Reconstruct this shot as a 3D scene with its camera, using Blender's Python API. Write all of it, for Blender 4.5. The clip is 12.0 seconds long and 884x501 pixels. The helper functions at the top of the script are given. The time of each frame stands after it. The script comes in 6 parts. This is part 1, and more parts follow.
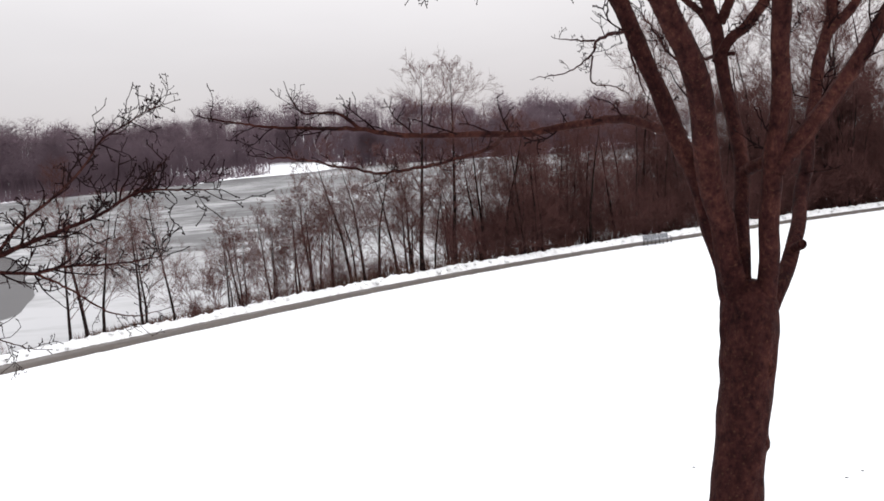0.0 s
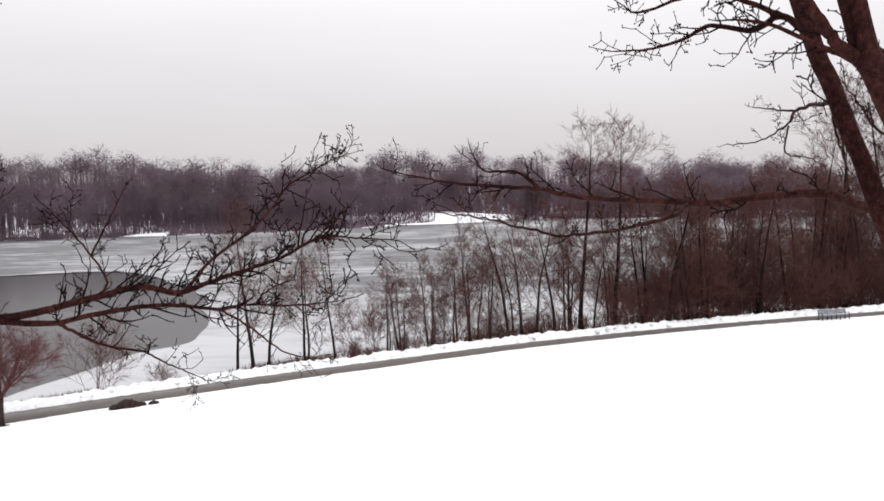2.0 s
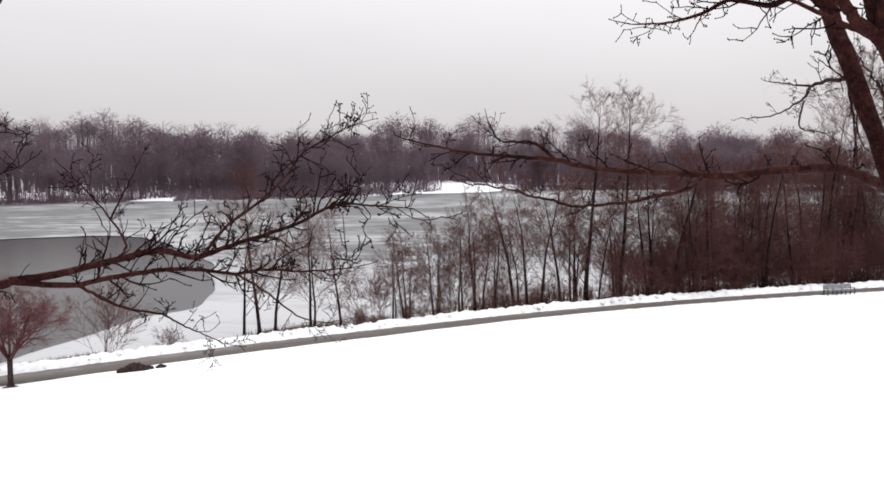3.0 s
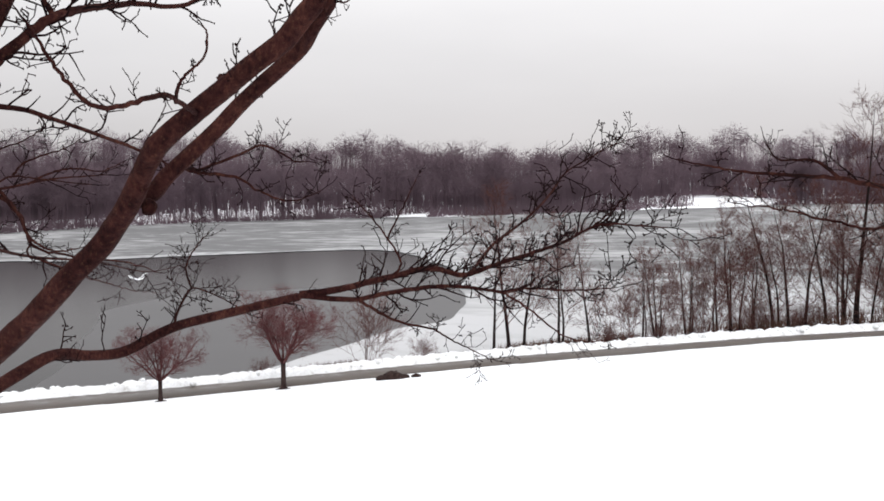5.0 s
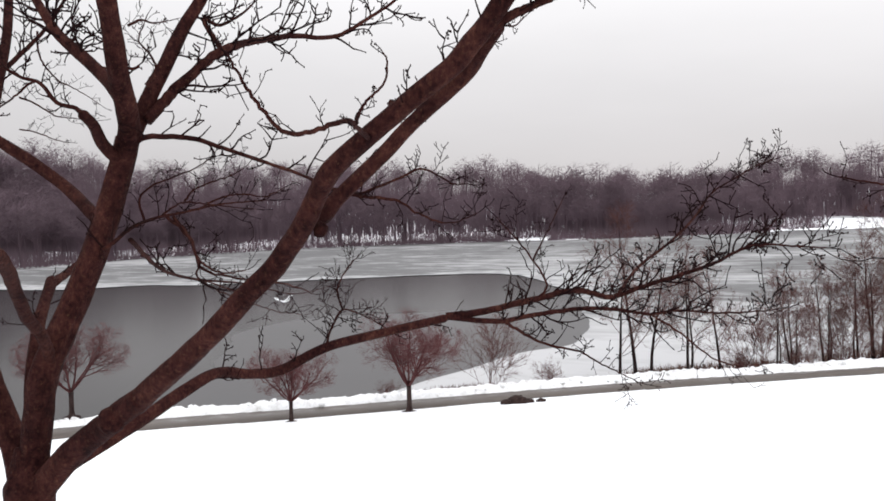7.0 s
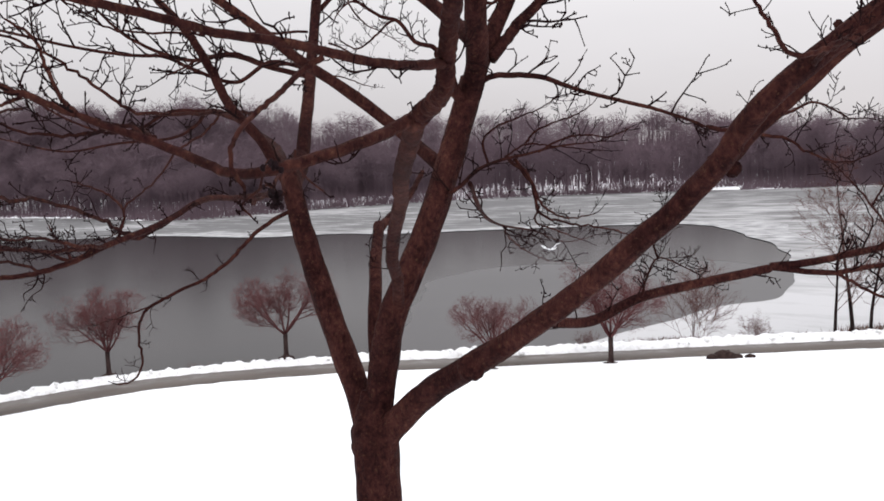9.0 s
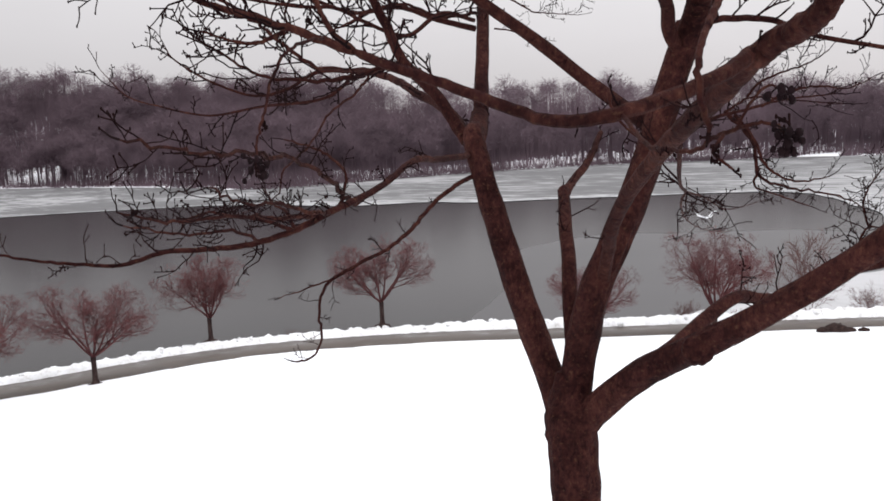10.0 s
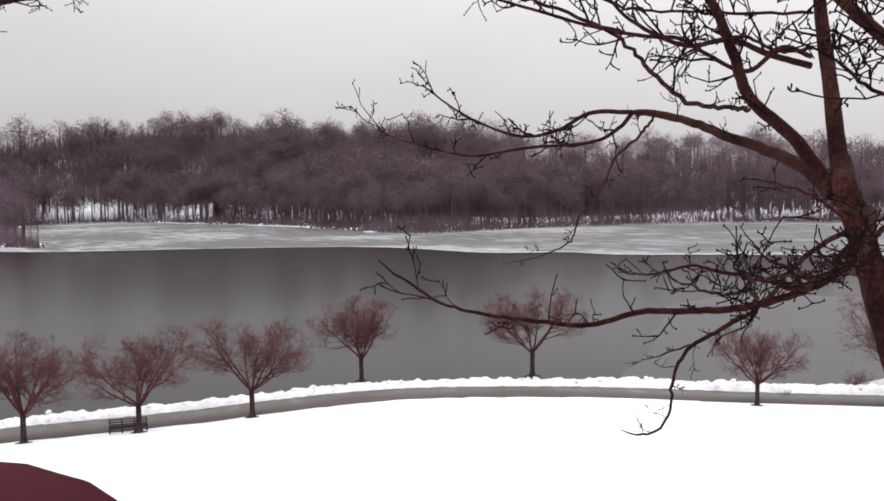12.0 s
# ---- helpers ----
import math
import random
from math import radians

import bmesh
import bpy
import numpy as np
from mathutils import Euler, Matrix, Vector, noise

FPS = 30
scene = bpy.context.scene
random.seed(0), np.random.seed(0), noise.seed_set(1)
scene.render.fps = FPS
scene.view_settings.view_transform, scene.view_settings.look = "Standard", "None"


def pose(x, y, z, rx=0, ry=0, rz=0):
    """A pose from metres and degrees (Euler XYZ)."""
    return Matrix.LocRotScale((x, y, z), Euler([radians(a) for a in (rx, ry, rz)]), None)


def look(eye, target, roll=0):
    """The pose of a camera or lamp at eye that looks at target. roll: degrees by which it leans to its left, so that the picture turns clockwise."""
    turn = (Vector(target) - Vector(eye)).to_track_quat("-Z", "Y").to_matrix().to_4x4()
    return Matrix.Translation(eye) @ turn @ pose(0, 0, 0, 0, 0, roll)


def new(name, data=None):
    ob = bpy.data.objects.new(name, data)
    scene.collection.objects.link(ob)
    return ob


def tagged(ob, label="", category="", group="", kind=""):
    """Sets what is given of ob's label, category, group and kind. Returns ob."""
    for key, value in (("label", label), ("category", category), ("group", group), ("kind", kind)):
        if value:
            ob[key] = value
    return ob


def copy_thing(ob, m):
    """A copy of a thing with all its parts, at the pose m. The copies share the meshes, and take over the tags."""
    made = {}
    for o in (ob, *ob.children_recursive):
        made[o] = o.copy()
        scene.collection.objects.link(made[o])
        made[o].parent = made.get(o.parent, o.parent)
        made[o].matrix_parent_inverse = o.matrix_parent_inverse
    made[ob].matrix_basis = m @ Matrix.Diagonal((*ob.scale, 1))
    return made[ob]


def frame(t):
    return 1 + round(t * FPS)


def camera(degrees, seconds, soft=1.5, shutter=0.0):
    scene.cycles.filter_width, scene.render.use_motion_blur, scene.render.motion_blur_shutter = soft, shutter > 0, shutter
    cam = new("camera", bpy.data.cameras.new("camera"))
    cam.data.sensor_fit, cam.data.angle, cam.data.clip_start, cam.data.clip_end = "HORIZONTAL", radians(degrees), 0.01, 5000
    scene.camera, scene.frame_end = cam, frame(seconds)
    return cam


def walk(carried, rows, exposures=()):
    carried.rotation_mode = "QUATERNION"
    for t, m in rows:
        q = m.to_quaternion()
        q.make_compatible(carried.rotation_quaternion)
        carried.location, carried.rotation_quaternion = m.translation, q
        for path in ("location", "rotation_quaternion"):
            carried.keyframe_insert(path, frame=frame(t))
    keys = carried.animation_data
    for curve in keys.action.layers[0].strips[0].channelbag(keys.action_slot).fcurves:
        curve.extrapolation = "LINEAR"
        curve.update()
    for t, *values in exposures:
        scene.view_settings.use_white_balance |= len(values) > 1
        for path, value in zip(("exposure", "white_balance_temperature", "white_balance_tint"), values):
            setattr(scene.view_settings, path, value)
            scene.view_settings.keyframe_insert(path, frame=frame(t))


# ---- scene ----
cam = camera(51.2, 12.0, soft=1.7)

PATH = [
    (0, (-0.601, -1.376, 11.359), (-0.562, 0.608, 11.116), -4.5),
    (0.5, (-0.737, -1.292, 11.388), (-0.656, 0.693, 11.159), 0.7),
    (1, (-0.719, -1.305, 11.411), (-0.839, 0.687, 11.271), 0.3),
    (1.5, (-0.728, -1.345, 11.42), (-0.953, 0.639, 11.315), -1.6),
    (2, (-0.701, -1.335, 11.408), (-0.999, 0.64, 11.297), -1.5),
    (2.5, (-0.686, -1.346, 11.4), (-0.989, 0.623, 11.218), -1.4),
    (2.7, (-0.709, -1.431, 11.402), (-0.996, 0.54, 11.221), -0.7),
    (4.3, (-0.86, -1.46, 11.452), (-1.564, 0.407, 11.314), -1.8),
    (4.5, (-0.857, -1.525, 11.453), (-1.638, 0.311, 11.312), -1.6),
    (5, (-0.874, -1.555, 11.455), (-1.693, 0.265, 11.32), -1.3),
    (5.5, (-0.888, -1.563, 11.451), (-1.749, 0.236, 11.296), -0.7),
    (6, (-0.901, -1.601, 11.453), (-1.87, 0.146, 11.38), -1.3),
    (6.5, (-0.95, -1.614, 11.464), (-1.975, 0.101, 11.38), -2.8),
    (7, (-1.059, -1.684, 11.446), (-2.107, 0.017, 11.37), -1.9),
    (7.2, (-1.145, -1.686, 11.435), (-2.244, -0.017, 11.357), -1.0),
    (8.8, (-2.095, -1.96, 11.406), (-3.388, -0.441, 11.261), -1.8),
    (9, (-2.147, -2.082, 11.435), (-3.504, -0.623, 11.265), -2.3),
    (9.5, (-2.577, -2.129, 11.414), (-4.017, -0.744, 11.317), -1.1),
    (10, (-3.06, -2.178, 11.412), (-4.542, -0.854, 11.182), -2.7),
    (10.5, (-3.428, -2.329, 11.431), (-4.931, -1.022, 11.25), -4.9),
    (11, (-3.751, -2.411, 11.423), (-5.268, -1.11, 11.352), 0.5),
    (11.5, (-4.067, -2.516, 11.418), (-5.703, -1.37, 11.331), 1.8),
    (12, (-4.326, -2.745, 11.422), (-5.989, -1.639, 11.304), -0.8),
]
walk(cam, [(t, look(eye, target, roll)) for t, eye, target, roll in PATH],
     exposures=[(0, 0.0, 6500, 12), (2.7, 0.0, 6500, 12), (4.3, 0.0, 6500, 10.5), (7.2, 0.0, 6500, 11), (8.8, 0.0, 6500, 12.5), (12, 0.0, 6500, 12)])

# ---- light: overcast winter sky, brighter overhead than at the horizon ----
def sky_world():
    w = bpy.data.worlds.new("overcast_sky")
    scene.world = w
    w.use_nodes = True
    nt = w.node_tree
    nt.nodes.clear()
    out = nt.nodes.new("ShaderNodeOutputWorld")
    bg = nt.nodes.new("ShaderNodeBackground")
    bg.inputs["Strength"].default_value = SKY_STRENGTH
    co = nt.nodes.new("ShaderNodeTexCoord")
    sep = nt.nodes.new("ShaderNodeSeparateXYZ")
    nt.links.new(co.outputs["Generated"], sep.inputs[0])
    ramp = nt.nodes.new("ShaderNodeValToRGB")
    el = ramp.color_ramp.elements
    el[0].position, el[0].color = 0.0, (0.60, 0.577, 0.585, 1)
    el[1].position, el[1].color = 1.0, (2.12, 2.14, 2.19, 1)
    for p, c in ((0.04, (0.63, 0.607, 0.614, 1)), (0.18, (0.87, 0.857, 0.862, 1)), (0.45, (1.46, 1.47, 1.49, 1))):
        e = el.new(p)
        e.color = c
    nt.links.new(sep.outputs["Z"], ramp.inputs[0])
    # soft cloud structure
    noise_t = nt.nodes.new("ShaderNodeTexNoise")
    noise_t.inputs["Scale"].default_value = 3.0
    noise_t.inputs["Detail"].default_value = 4.0
    mp = nt.nodes.new("ShaderNodeMapping")
    mp.inputs["Scale"].default_value = (1, 1, 3.5)
    nt.links.new(co.outputs["Generated"], mp.inputs[0])
    nt.links.new(mp.outputs[0], noise_t.inputs["Vector"])
    mr = nt.nodes.new("ShaderNodeMapRange")
    mr.inputs["To Min"].default_value, mr.inputs["To Max"].default_value = 0.92, 1.08
    nt.links.new(noise_t.outputs["Fac"], mr.inputs[0])
    mul = nt.nodes.new("ShaderNodeVectorMath")
    mul.operation = "SCALE"
    nt.links.new(ramp.outputs[0], mul.inputs[0])
    # the cloud is thinner towards the north-east
    way = nt.nodes.new("ShaderNodeVectorMath")
    way.operation = "DOT_PRODUCT"
    way.inputs[1].default_value = (0.55, 0.83, 0.0)
    nt.links.new(co.outputs["Generated"], way.inputs[0])
    side = nt.nodes.new("ShaderNodeMapRange")
    side.inputs["From Min"].default_value, side.inputs["From Max"].default_value = -0.6, 1.0
    side.inputs["To Min"].default_value, side.inputs["To Max"].default_value = 0.80, 1.09
    nt.links.new(way.outputs["Value"], side.inputs[0])
    both = nt.nodes.new("ShaderNodeMath")
    both.operation = "MULTIPLY"
    nt.links.new(mr.outputs[0], both.inputs[0])
    nt.links.new(side.outputs[0], both.inputs[1])
    nt.links.new(both.outputs[0], mul.inputs["Scale"])
    nish = nt.nodes.new("ShaderNodeTexSky")
    nish.sky_type = "NISHITA"
    nish.sun_disc = False
    nish.sun_elevation, nish.sun_rotation = radians(28), radians(140)
    mix = nt.nodes.new("ShaderNodeMix")
    mix.data_type = "RGBA"
    mix.inputs["Factor"].default_value = 0.004
    nt.links.new(mul.outputs[0], mix.inputs["A"])
    nt.links.new(nish.outputs[0], mix.inputs["B"])
    nt.links.new(mix.outputs["Result"], bg.inputs["Color"])
    nt.links.new(bg.outputs[0], out.inputs["Surface"])


SKY_STRENGTH = 1.0
sky_world()
sun = new("sun", bpy.data.lights.new("sun", "SUN"))
sun.data.energy, sun.data.angle, sun.data.color = 0.6, radians(40), (1.0, 0.97, 0.93)
sun.matrix_world = look((0, 0, 60), (-30, 36, 20))
scene.view_settings.exposure = 0.0


# ---- materials ----
def material(name):
    m = bpy.data.materials.new(name)
    m.use_nodes = True
    nt = m.node_tree
    bsdf = nt.nodes["Principled BSDF"]
    return m, nt, bsdf


def noise_node(nt, scale, detail=4.0, rough=0.55, coord="Object", stretch=None):
    co = nt.nodes.new("ShaderNodeTexCoord")
    n = nt.nodes.new("ShaderNodeTexNoise")
    n.inputs["Scale"].default_value = scale
    n.inputs["Detail"].default_value = detail
    n.inputs["Roughness"].default_value = rough
    if stretch:
        mp = nt.nodes.new("ShaderNodeMapping")
        mp.inputs["Scale"].default_value = stretch
        nt.links.new(co.outputs[coord], mp.inputs[0])
        nt.links.new(mp.outputs[0], n.inputs["Vector"])
    else:
        nt.links.new(co.outputs[coord], n.inputs["Vector"])
    return n


def ramp_node(nt, src, stops):
    r = nt.nodes.new("ShaderNodeValToRGB")
    el = r.color_ramp.elements
    el[0].position, el[0].color = stops[0][0], (*stops[0][1], 1)
    el[1].position, el[1].color = stops[-1][0], (*stops[-1][1], 1)
    for p, c in stops[1:-1]:
        e = el.new(p)
        e.color = (*c, 1)
    nt.links.new(src, r.inputs[0])
    return r


def mix_node(nt, fac, a, b, mode="MIX"):
    m = nt.nodes.new("ShaderNodeMix")
    m.data_type, m.blend_type = "RGBA", mode
    for sock, v in (("Factor", fac), ("A", a), ("B", b)):
        if hasattr(v, "links"):
            nt.links.new(v, m.inputs[sock])
        elif sock == "Factor":
            m.inputs[sock].default_value = v
        else:
            m.inputs[sock].default_value = (*v, 1)
    return m.outputs["Result"]


def bump_node(nt, bsdf, src, strength, distance):
    b = nt.nodes.new("ShaderNodeBump")
    b.inputs["Strength"].default_value = strength
    b.inputs["Distance"].default_value = distance
    nt.links.new(src, b.inputs["Height"])
    nt.links.new(b.outputs[0], bsdf.inputs["Normal"])
    return b


def snow_material():
    m, nt, bsdf = material("snow")
    big = noise_node(nt, 0.25, 3)
    fine = noise_node(nt, 9.0, 5, 0.6)
    col = ramp_node(nt, big.outputs["Fac"], [(0.3, (0.86, 0.88, 0.91)), (0.7, (0.92, 0.93, 0.945))])
    nt.links.new(col.outputs[0], bsdf.inputs["Base Color"])
    bsdf.inputs["Roughness"].default_value = 0.85
    bsdf.inputs["Specular IOR Level"].default_value = 0.2
    bump_node(nt, bsdf, fine.outputs["Fac"], 0.35, 0.05)
    return m


def bank_material():
    """Ploughed snow: white with a little grit."""
    m, nt, bsdf = material("ploughed_snow")
    grit = noise_node(nt, 3.0, 6, 0.7)
    fine = noise_node(nt, 14.0, 4, 0.6)
    col = ramp_node(nt, grit.outputs["Fac"], [(0.27, (0.40, 0.38, 0.36)), (0.38, (0.68, 0.68, 0.68)), (0.55, (0.84, 0.85, 0.86))])
    nt.links.new(col.outputs[0], bsdf.inputs["Base Color"])
    bsdf.inputs["Roughness"].default_value = 0.9
    bsdf.inputs["Specular IOR Level"].default_value = 0.2
    bump_node(nt, bsdf, fine.outputs["Fac"], 0.5, 0.08)
    return m


def asphalt_material():
    m, nt, bsdf = material("wet_asphalt")
    big = noise_node(nt, 0.8, 5, 0.6)
    fine = noise_node(nt, 60.0, 3, 0.7)
    col = ramp_node(nt, big.outputs["Fac"], [(0.3, (0.056, 0.044, 0.037)), (0.6, (0.090, 0.073, 0.062)), (0.8, (0.17, 0.150, 0.135))])
    nt.links.new(col.outputs[0], bsdf.inputs["Base Color"])
    rr = ramp_node(nt, big.outputs["Fac"], [(0.3, (0.35, 0.35, 0.35)), (0.7, (0.75, 0.75, 0.75))])
    nt.links.new(rr.outputs[0], bsdf.inputs["Roughness"])
    bump_node(nt, bsdf, fine.outputs["Fac"], 0.3, 0.01)
    return m


def water_material():
    m, nt, bsdf = material("lake_water")
    big = noise_node(nt, 0.035, 5, 0.6)
    fine = noise_node(nt, 1.2, 4, 0.6)
    col = ramp_node(nt, big.outputs["Fac"], [(0.32, (0.010, 0.0085, 0.009)), (0.52, (0.014, 0.0122, 0.0127)), (0.70, (0.018, 0.0160, 0.0165))])
    nt.links.new(col.outputs[0], bsdf.inputs["Base Color"])
    bsdf.inputs["Roughness"].default_value = 0.155
    bsdf.inputs["IOR"].default_value = 1.33
    bsdf.inputs["Specular IOR Level"].default_value = 0.10
    bump_node(nt, bsdf, fine.outputs["Fac"], 0.10, 0.05)
    return m


def thin_ice_material():
    m, nt, bsdf = material("thin_grey_ice")
    big = noise_node(nt, 0.06, 5, 0.6)
    col = ramp_node(nt, big.outputs["Fac"], [(0.3, (0.029, 0.0262, 0.0274)), (0.7, (0.042, 0.0385, 0.0400))])
    nt.links.new(col.outputs[0], bsdf.inputs["Base Color"])
    bsdf.inputs["Roughness"].default_value = 0.42
    bsdf.inputs["Specular IOR Level"].default_value = 0.36
    return m


def ice_material():
    """Grey lake ice with wind-packed patches of snow."""
    m, nt, bsdf = material("snowy_ice")
    drift = noise_node(nt, 0.17, 6, 0.66, stretch=(0.55, 1.35, 1))
    cover = noise_node(nt, 0.018, 3, 0.5)
    add = nt.nodes.new("ShaderNodeMath")
    add.operation = "MULTIPLY_ADD"
    nt.links.new(cover.outputs["Fac"], add.inputs[0])
    add.inputs[1].default_value = 0.9
    nt.links.new(drift.outputs["Fac"], add.inputs[2])
    # more snow lies near the sheltered shore
    co = nt.nodes.new("ShaderNodeTexCoord")
    sep = nt.nodes.new("ShaderNodeSeparateXYZ")
    nt.links.new(co.outputs["Object"], sep.inputs[0])
    near = nt.nodes.new("ShaderNodeMapRange")
    near.inputs["From Min"].default_value, near.inputs["From Max"].default_value = -78, -44
    near.inputs["To Min"].default_value, near.inputs["To Max"].default_value = 0.0, 1.0
    nt.links.new(sep.outputs["X"], near.inputs[0])
    along = nt.nodes.new("ShaderNodeMapRange")
    along.inputs["From Min"].default_value, along.inputs["From Max"].default_value = 66, 128
    along.inputs["To Min"].default_value, along.inputs["To Max"].default_value = 0.42, 0.03
    nt.links.new(sep.outputs["Y"], along.inputs[0])
    both = nt.nodes.new("ShaderNodeMath")
    both.operation = "MULTIPLY"
    nt.links.new(near.outputs[0], both.inputs[0])
    nt.links.new(along.outputs[0], both.inputs[1])
    near = both
    plus = nt.nodes.new("ShaderNodeMath")
    nt.links.new(add.outputs[0], plus.inputs[0])
    nt.links.new(near.outputs[0], plus.inputs[1])
    part_of = nt.nodes.new("ShaderNodeMath")
    part_of.operation = "MULTIPLY"
    nt.links.new(plus.outputs[0], part_of.inputs[0])
    part_of.inputs[1].default_value = 0.7
    add = part_of
    col = ramp_node(nt, add.outputs[0], [(0.60, (0.062, 0.061, 0.063)), (0.675, (0.100, 0.099, 0.101)), (0.705, (0.20, 0.20, 0.203)), (0.80, (0.31, 0.31, 0.314)), (0.94, (0.43, 0.43, 0.437))])
    nt.links.new(col.outputs[0], bsdf.inputs["Base Color"])
    bsdf.inputs["Roughness"].default_value = 0.6
    fine = noise_node(nt, 2.0, 4)
    bump_node(nt, bsdf, fine.outputs["Fac"], 0.2, 0.05)
    return m


def bark_material(name, dark, light, scale=7.0, bump=0.8):
    """Wet bark: fine plates, long damp stains, flecks of pale lichen."""
    m, nt, bsdf = material(name)
    fur = noise_node(nt, scale * 5.5, 7, 0.70, stretch=(1, 1, 0.7))
    stain = noise_node(nt, scale * 0.34, 5, 0.6, stretch=(1, 1, 0.4))
    patch = noise_node(nt, scale * 1.3, 5, 0.65)
    lich = noise_node(nt, scale * 7.0, 4, 0.65)
    mid = tuple((a + b) * 0.42 for a, b in zip(dark, light))
    col = ramp_node(nt, fur.outputs["Fac"], [(0.34, tuple(a * 0.75 for a in dark)), (0.46, tuple((a + b) / 2 for a, b in zip(dark, mid))), (0.56, mid), (0.74, light)])
    wet = ramp_node(nt, stain.outputs["Fac"], [(0.36, (0.58, 0.50, 0.54)), (0.50, (0.92, 0.88, 0.88)), (0.64, (1.32, 1.32, 1.22))])
    c2 = mix_node(nt, 1.0, col.outputs[0], wet.outputs[0], "MULTIPLY")
    mott = ramp_node(nt, patch.outputs["Fac"], [(0.36, (0.62, 0.58, 0.60)), (0.60, (1.18, 1.20, 1.16))])
    c2 = mix_node(nt, 1.0, c2, mott.outputs[0], "MULTIPLY")
    spot = ramp_node(nt, lich.outputs["Fac"], [(0.58, (0, 0, 0)), (0.72, (0.42, 0.42, 0.42))])
    c3 = mix_node(nt, spot.outputs[0], c2, (light[0] * 1.5, light[1] * 2.1, light[2] * 1.6))
    nt.links.new(c3, bsdf.inputs["Base Color"])
    bsdf.inputs["Roughness"].default_value = 0.75
    bsdf.inputs["Specular IOR Level"].default_value = 0.04
    bump_node(nt, bsdf, fur.outputs["Fac"], bump, 0.03)
    return m


def plain_material(name, color, rough=0.6, metal=0.0, vary=0.15, scale=6.0, gloss=0.3):
    m, nt, bsdf = material(name)
    bsdf.inputs["Specular IOR Level"].default_value = gloss
    n = noise_node(nt, scale, 4)
    lo = tuple(c * (1 - vary) for c in color)
    hi = tuple(min(1, c * (1 + vary)) for c in color)
    col = ramp_node(nt, n.outputs["Fac"], [(0.3, lo), (0.7, hi)])
    nt.links.new(col.outputs[0], bsdf.inputs["Base Color"])
    bsdf.inputs["Roughness"].default_value = rough
    bsdf.inputs["Metallic"].default_value = metal
    return m


def twig_material(name, a, b, through_light=0.45):
    """Bare twigs, varied from strand to strand; slivers that scatter light to both sides."""
    m, nt, bsdf = material(name)
    g = nt.nodes.new("ShaderNodeNewGeometry")
    col = ramp_node(nt, g.outputs["Random Per Island"], [(0.0, a), (1.0, b)])
    nt.links.new(col.outputs[0], bsdf.inputs["Base Color"])
    bsdf.inputs["Roughness"].default_value = 0.85
    bsdf.inputs["Specular IOR Level"].default_value = 0.08
    thin = nt.nodes.new("ShaderNodeBsdfTranslucent")
    nt.links.new(col.outputs[0], thin.inputs["Color"])
    both = nt.nodes.new("ShaderNodeMixShader")
    both.inputs[0].default_value = through_light
    nt.links.new(bsdf.outputs[0], both.inputs[1])
    nt.links.new(thin.outputs[0], both.inputs[2])
    nt.links.new(both.outputs[0], nt.nodes["Material Output"].inputs["Surface"])
    return m


SNOW = snow_material()
BANK = bank_material()
ASPHALT = asphalt_material()
WATER = water_material()
THIN_ICE = thin_ice_material()
ICE = ice_material()
DRIFT = plain_material("drifted_snow", (0.33, 0.33, 0.335), 0.8, 0, 0.45, 0.35, 0.1)
BARK = bark_material("wet_brown_bark", (0.0225, 0.0070, 0.0083), (0.090, 0.0335, 0.0260))
TWIG = twig_material("dark_twigs", (0.010, 0.0040, 0.0046), (0.026, 0.0105, 0.0105))
CHERRY_BARK = bark_material("small_tree_bark", (0.032, 0.021, 0.021), (0.085, 0.058, 0.056), 9)
CHERRY_TWIG = twig_material("reddish_twigs", (0.098, 0.036, 0.038), (0.172, 0.072, 0.072))
WOOD_BARK = bark_material("shore_tree_bark", (0.012, 0.008, 0.008), (0.038, 0.025, 0.024), 5)
WOOD_TWIG = twig_material("shore_twigs", (0.080, 0.036, 0.034), (0.160, 0.079, 0.071))
# far woods: distance haze painted into the twig colour, paler and mauver than bark
HAZE_TWIG = twig_material("far_woods", (0.166, 0.121, 0.142), (0.196, 0.143, 0.167), 0.65)
DRY_GRASS = twig_material("dry_shore_grass", (0.065, 0.036, 0.029), (0.15, 0.088, 0.068))
ROCK = plain_material("wet_boulder", (0.030, 0.019, 0.017), 0.8, 0, 0.5, 5, 0.06)
BENCH_METAL = plain_material("dark_bench_metal", (0.022, 0.022, 0.025), 0.6, 0.1, 0.15, 6.0, 0.1)
PALE_SLAT = plain_material("pale_slats", (0.20, 0.21, 0.23), 0.8, 0, 0.25, 12, 0.06)
BENCH_SLAT = plain_material("weathered_slats", (0.030, 0.026, 0.026), 0.8, 0, 0.25, 12, 0.06)
BERRY = plain_material("dried_berries", (0.010, 0.005, 0.006), 0.7, 0, 0.3, 30, 0.04)


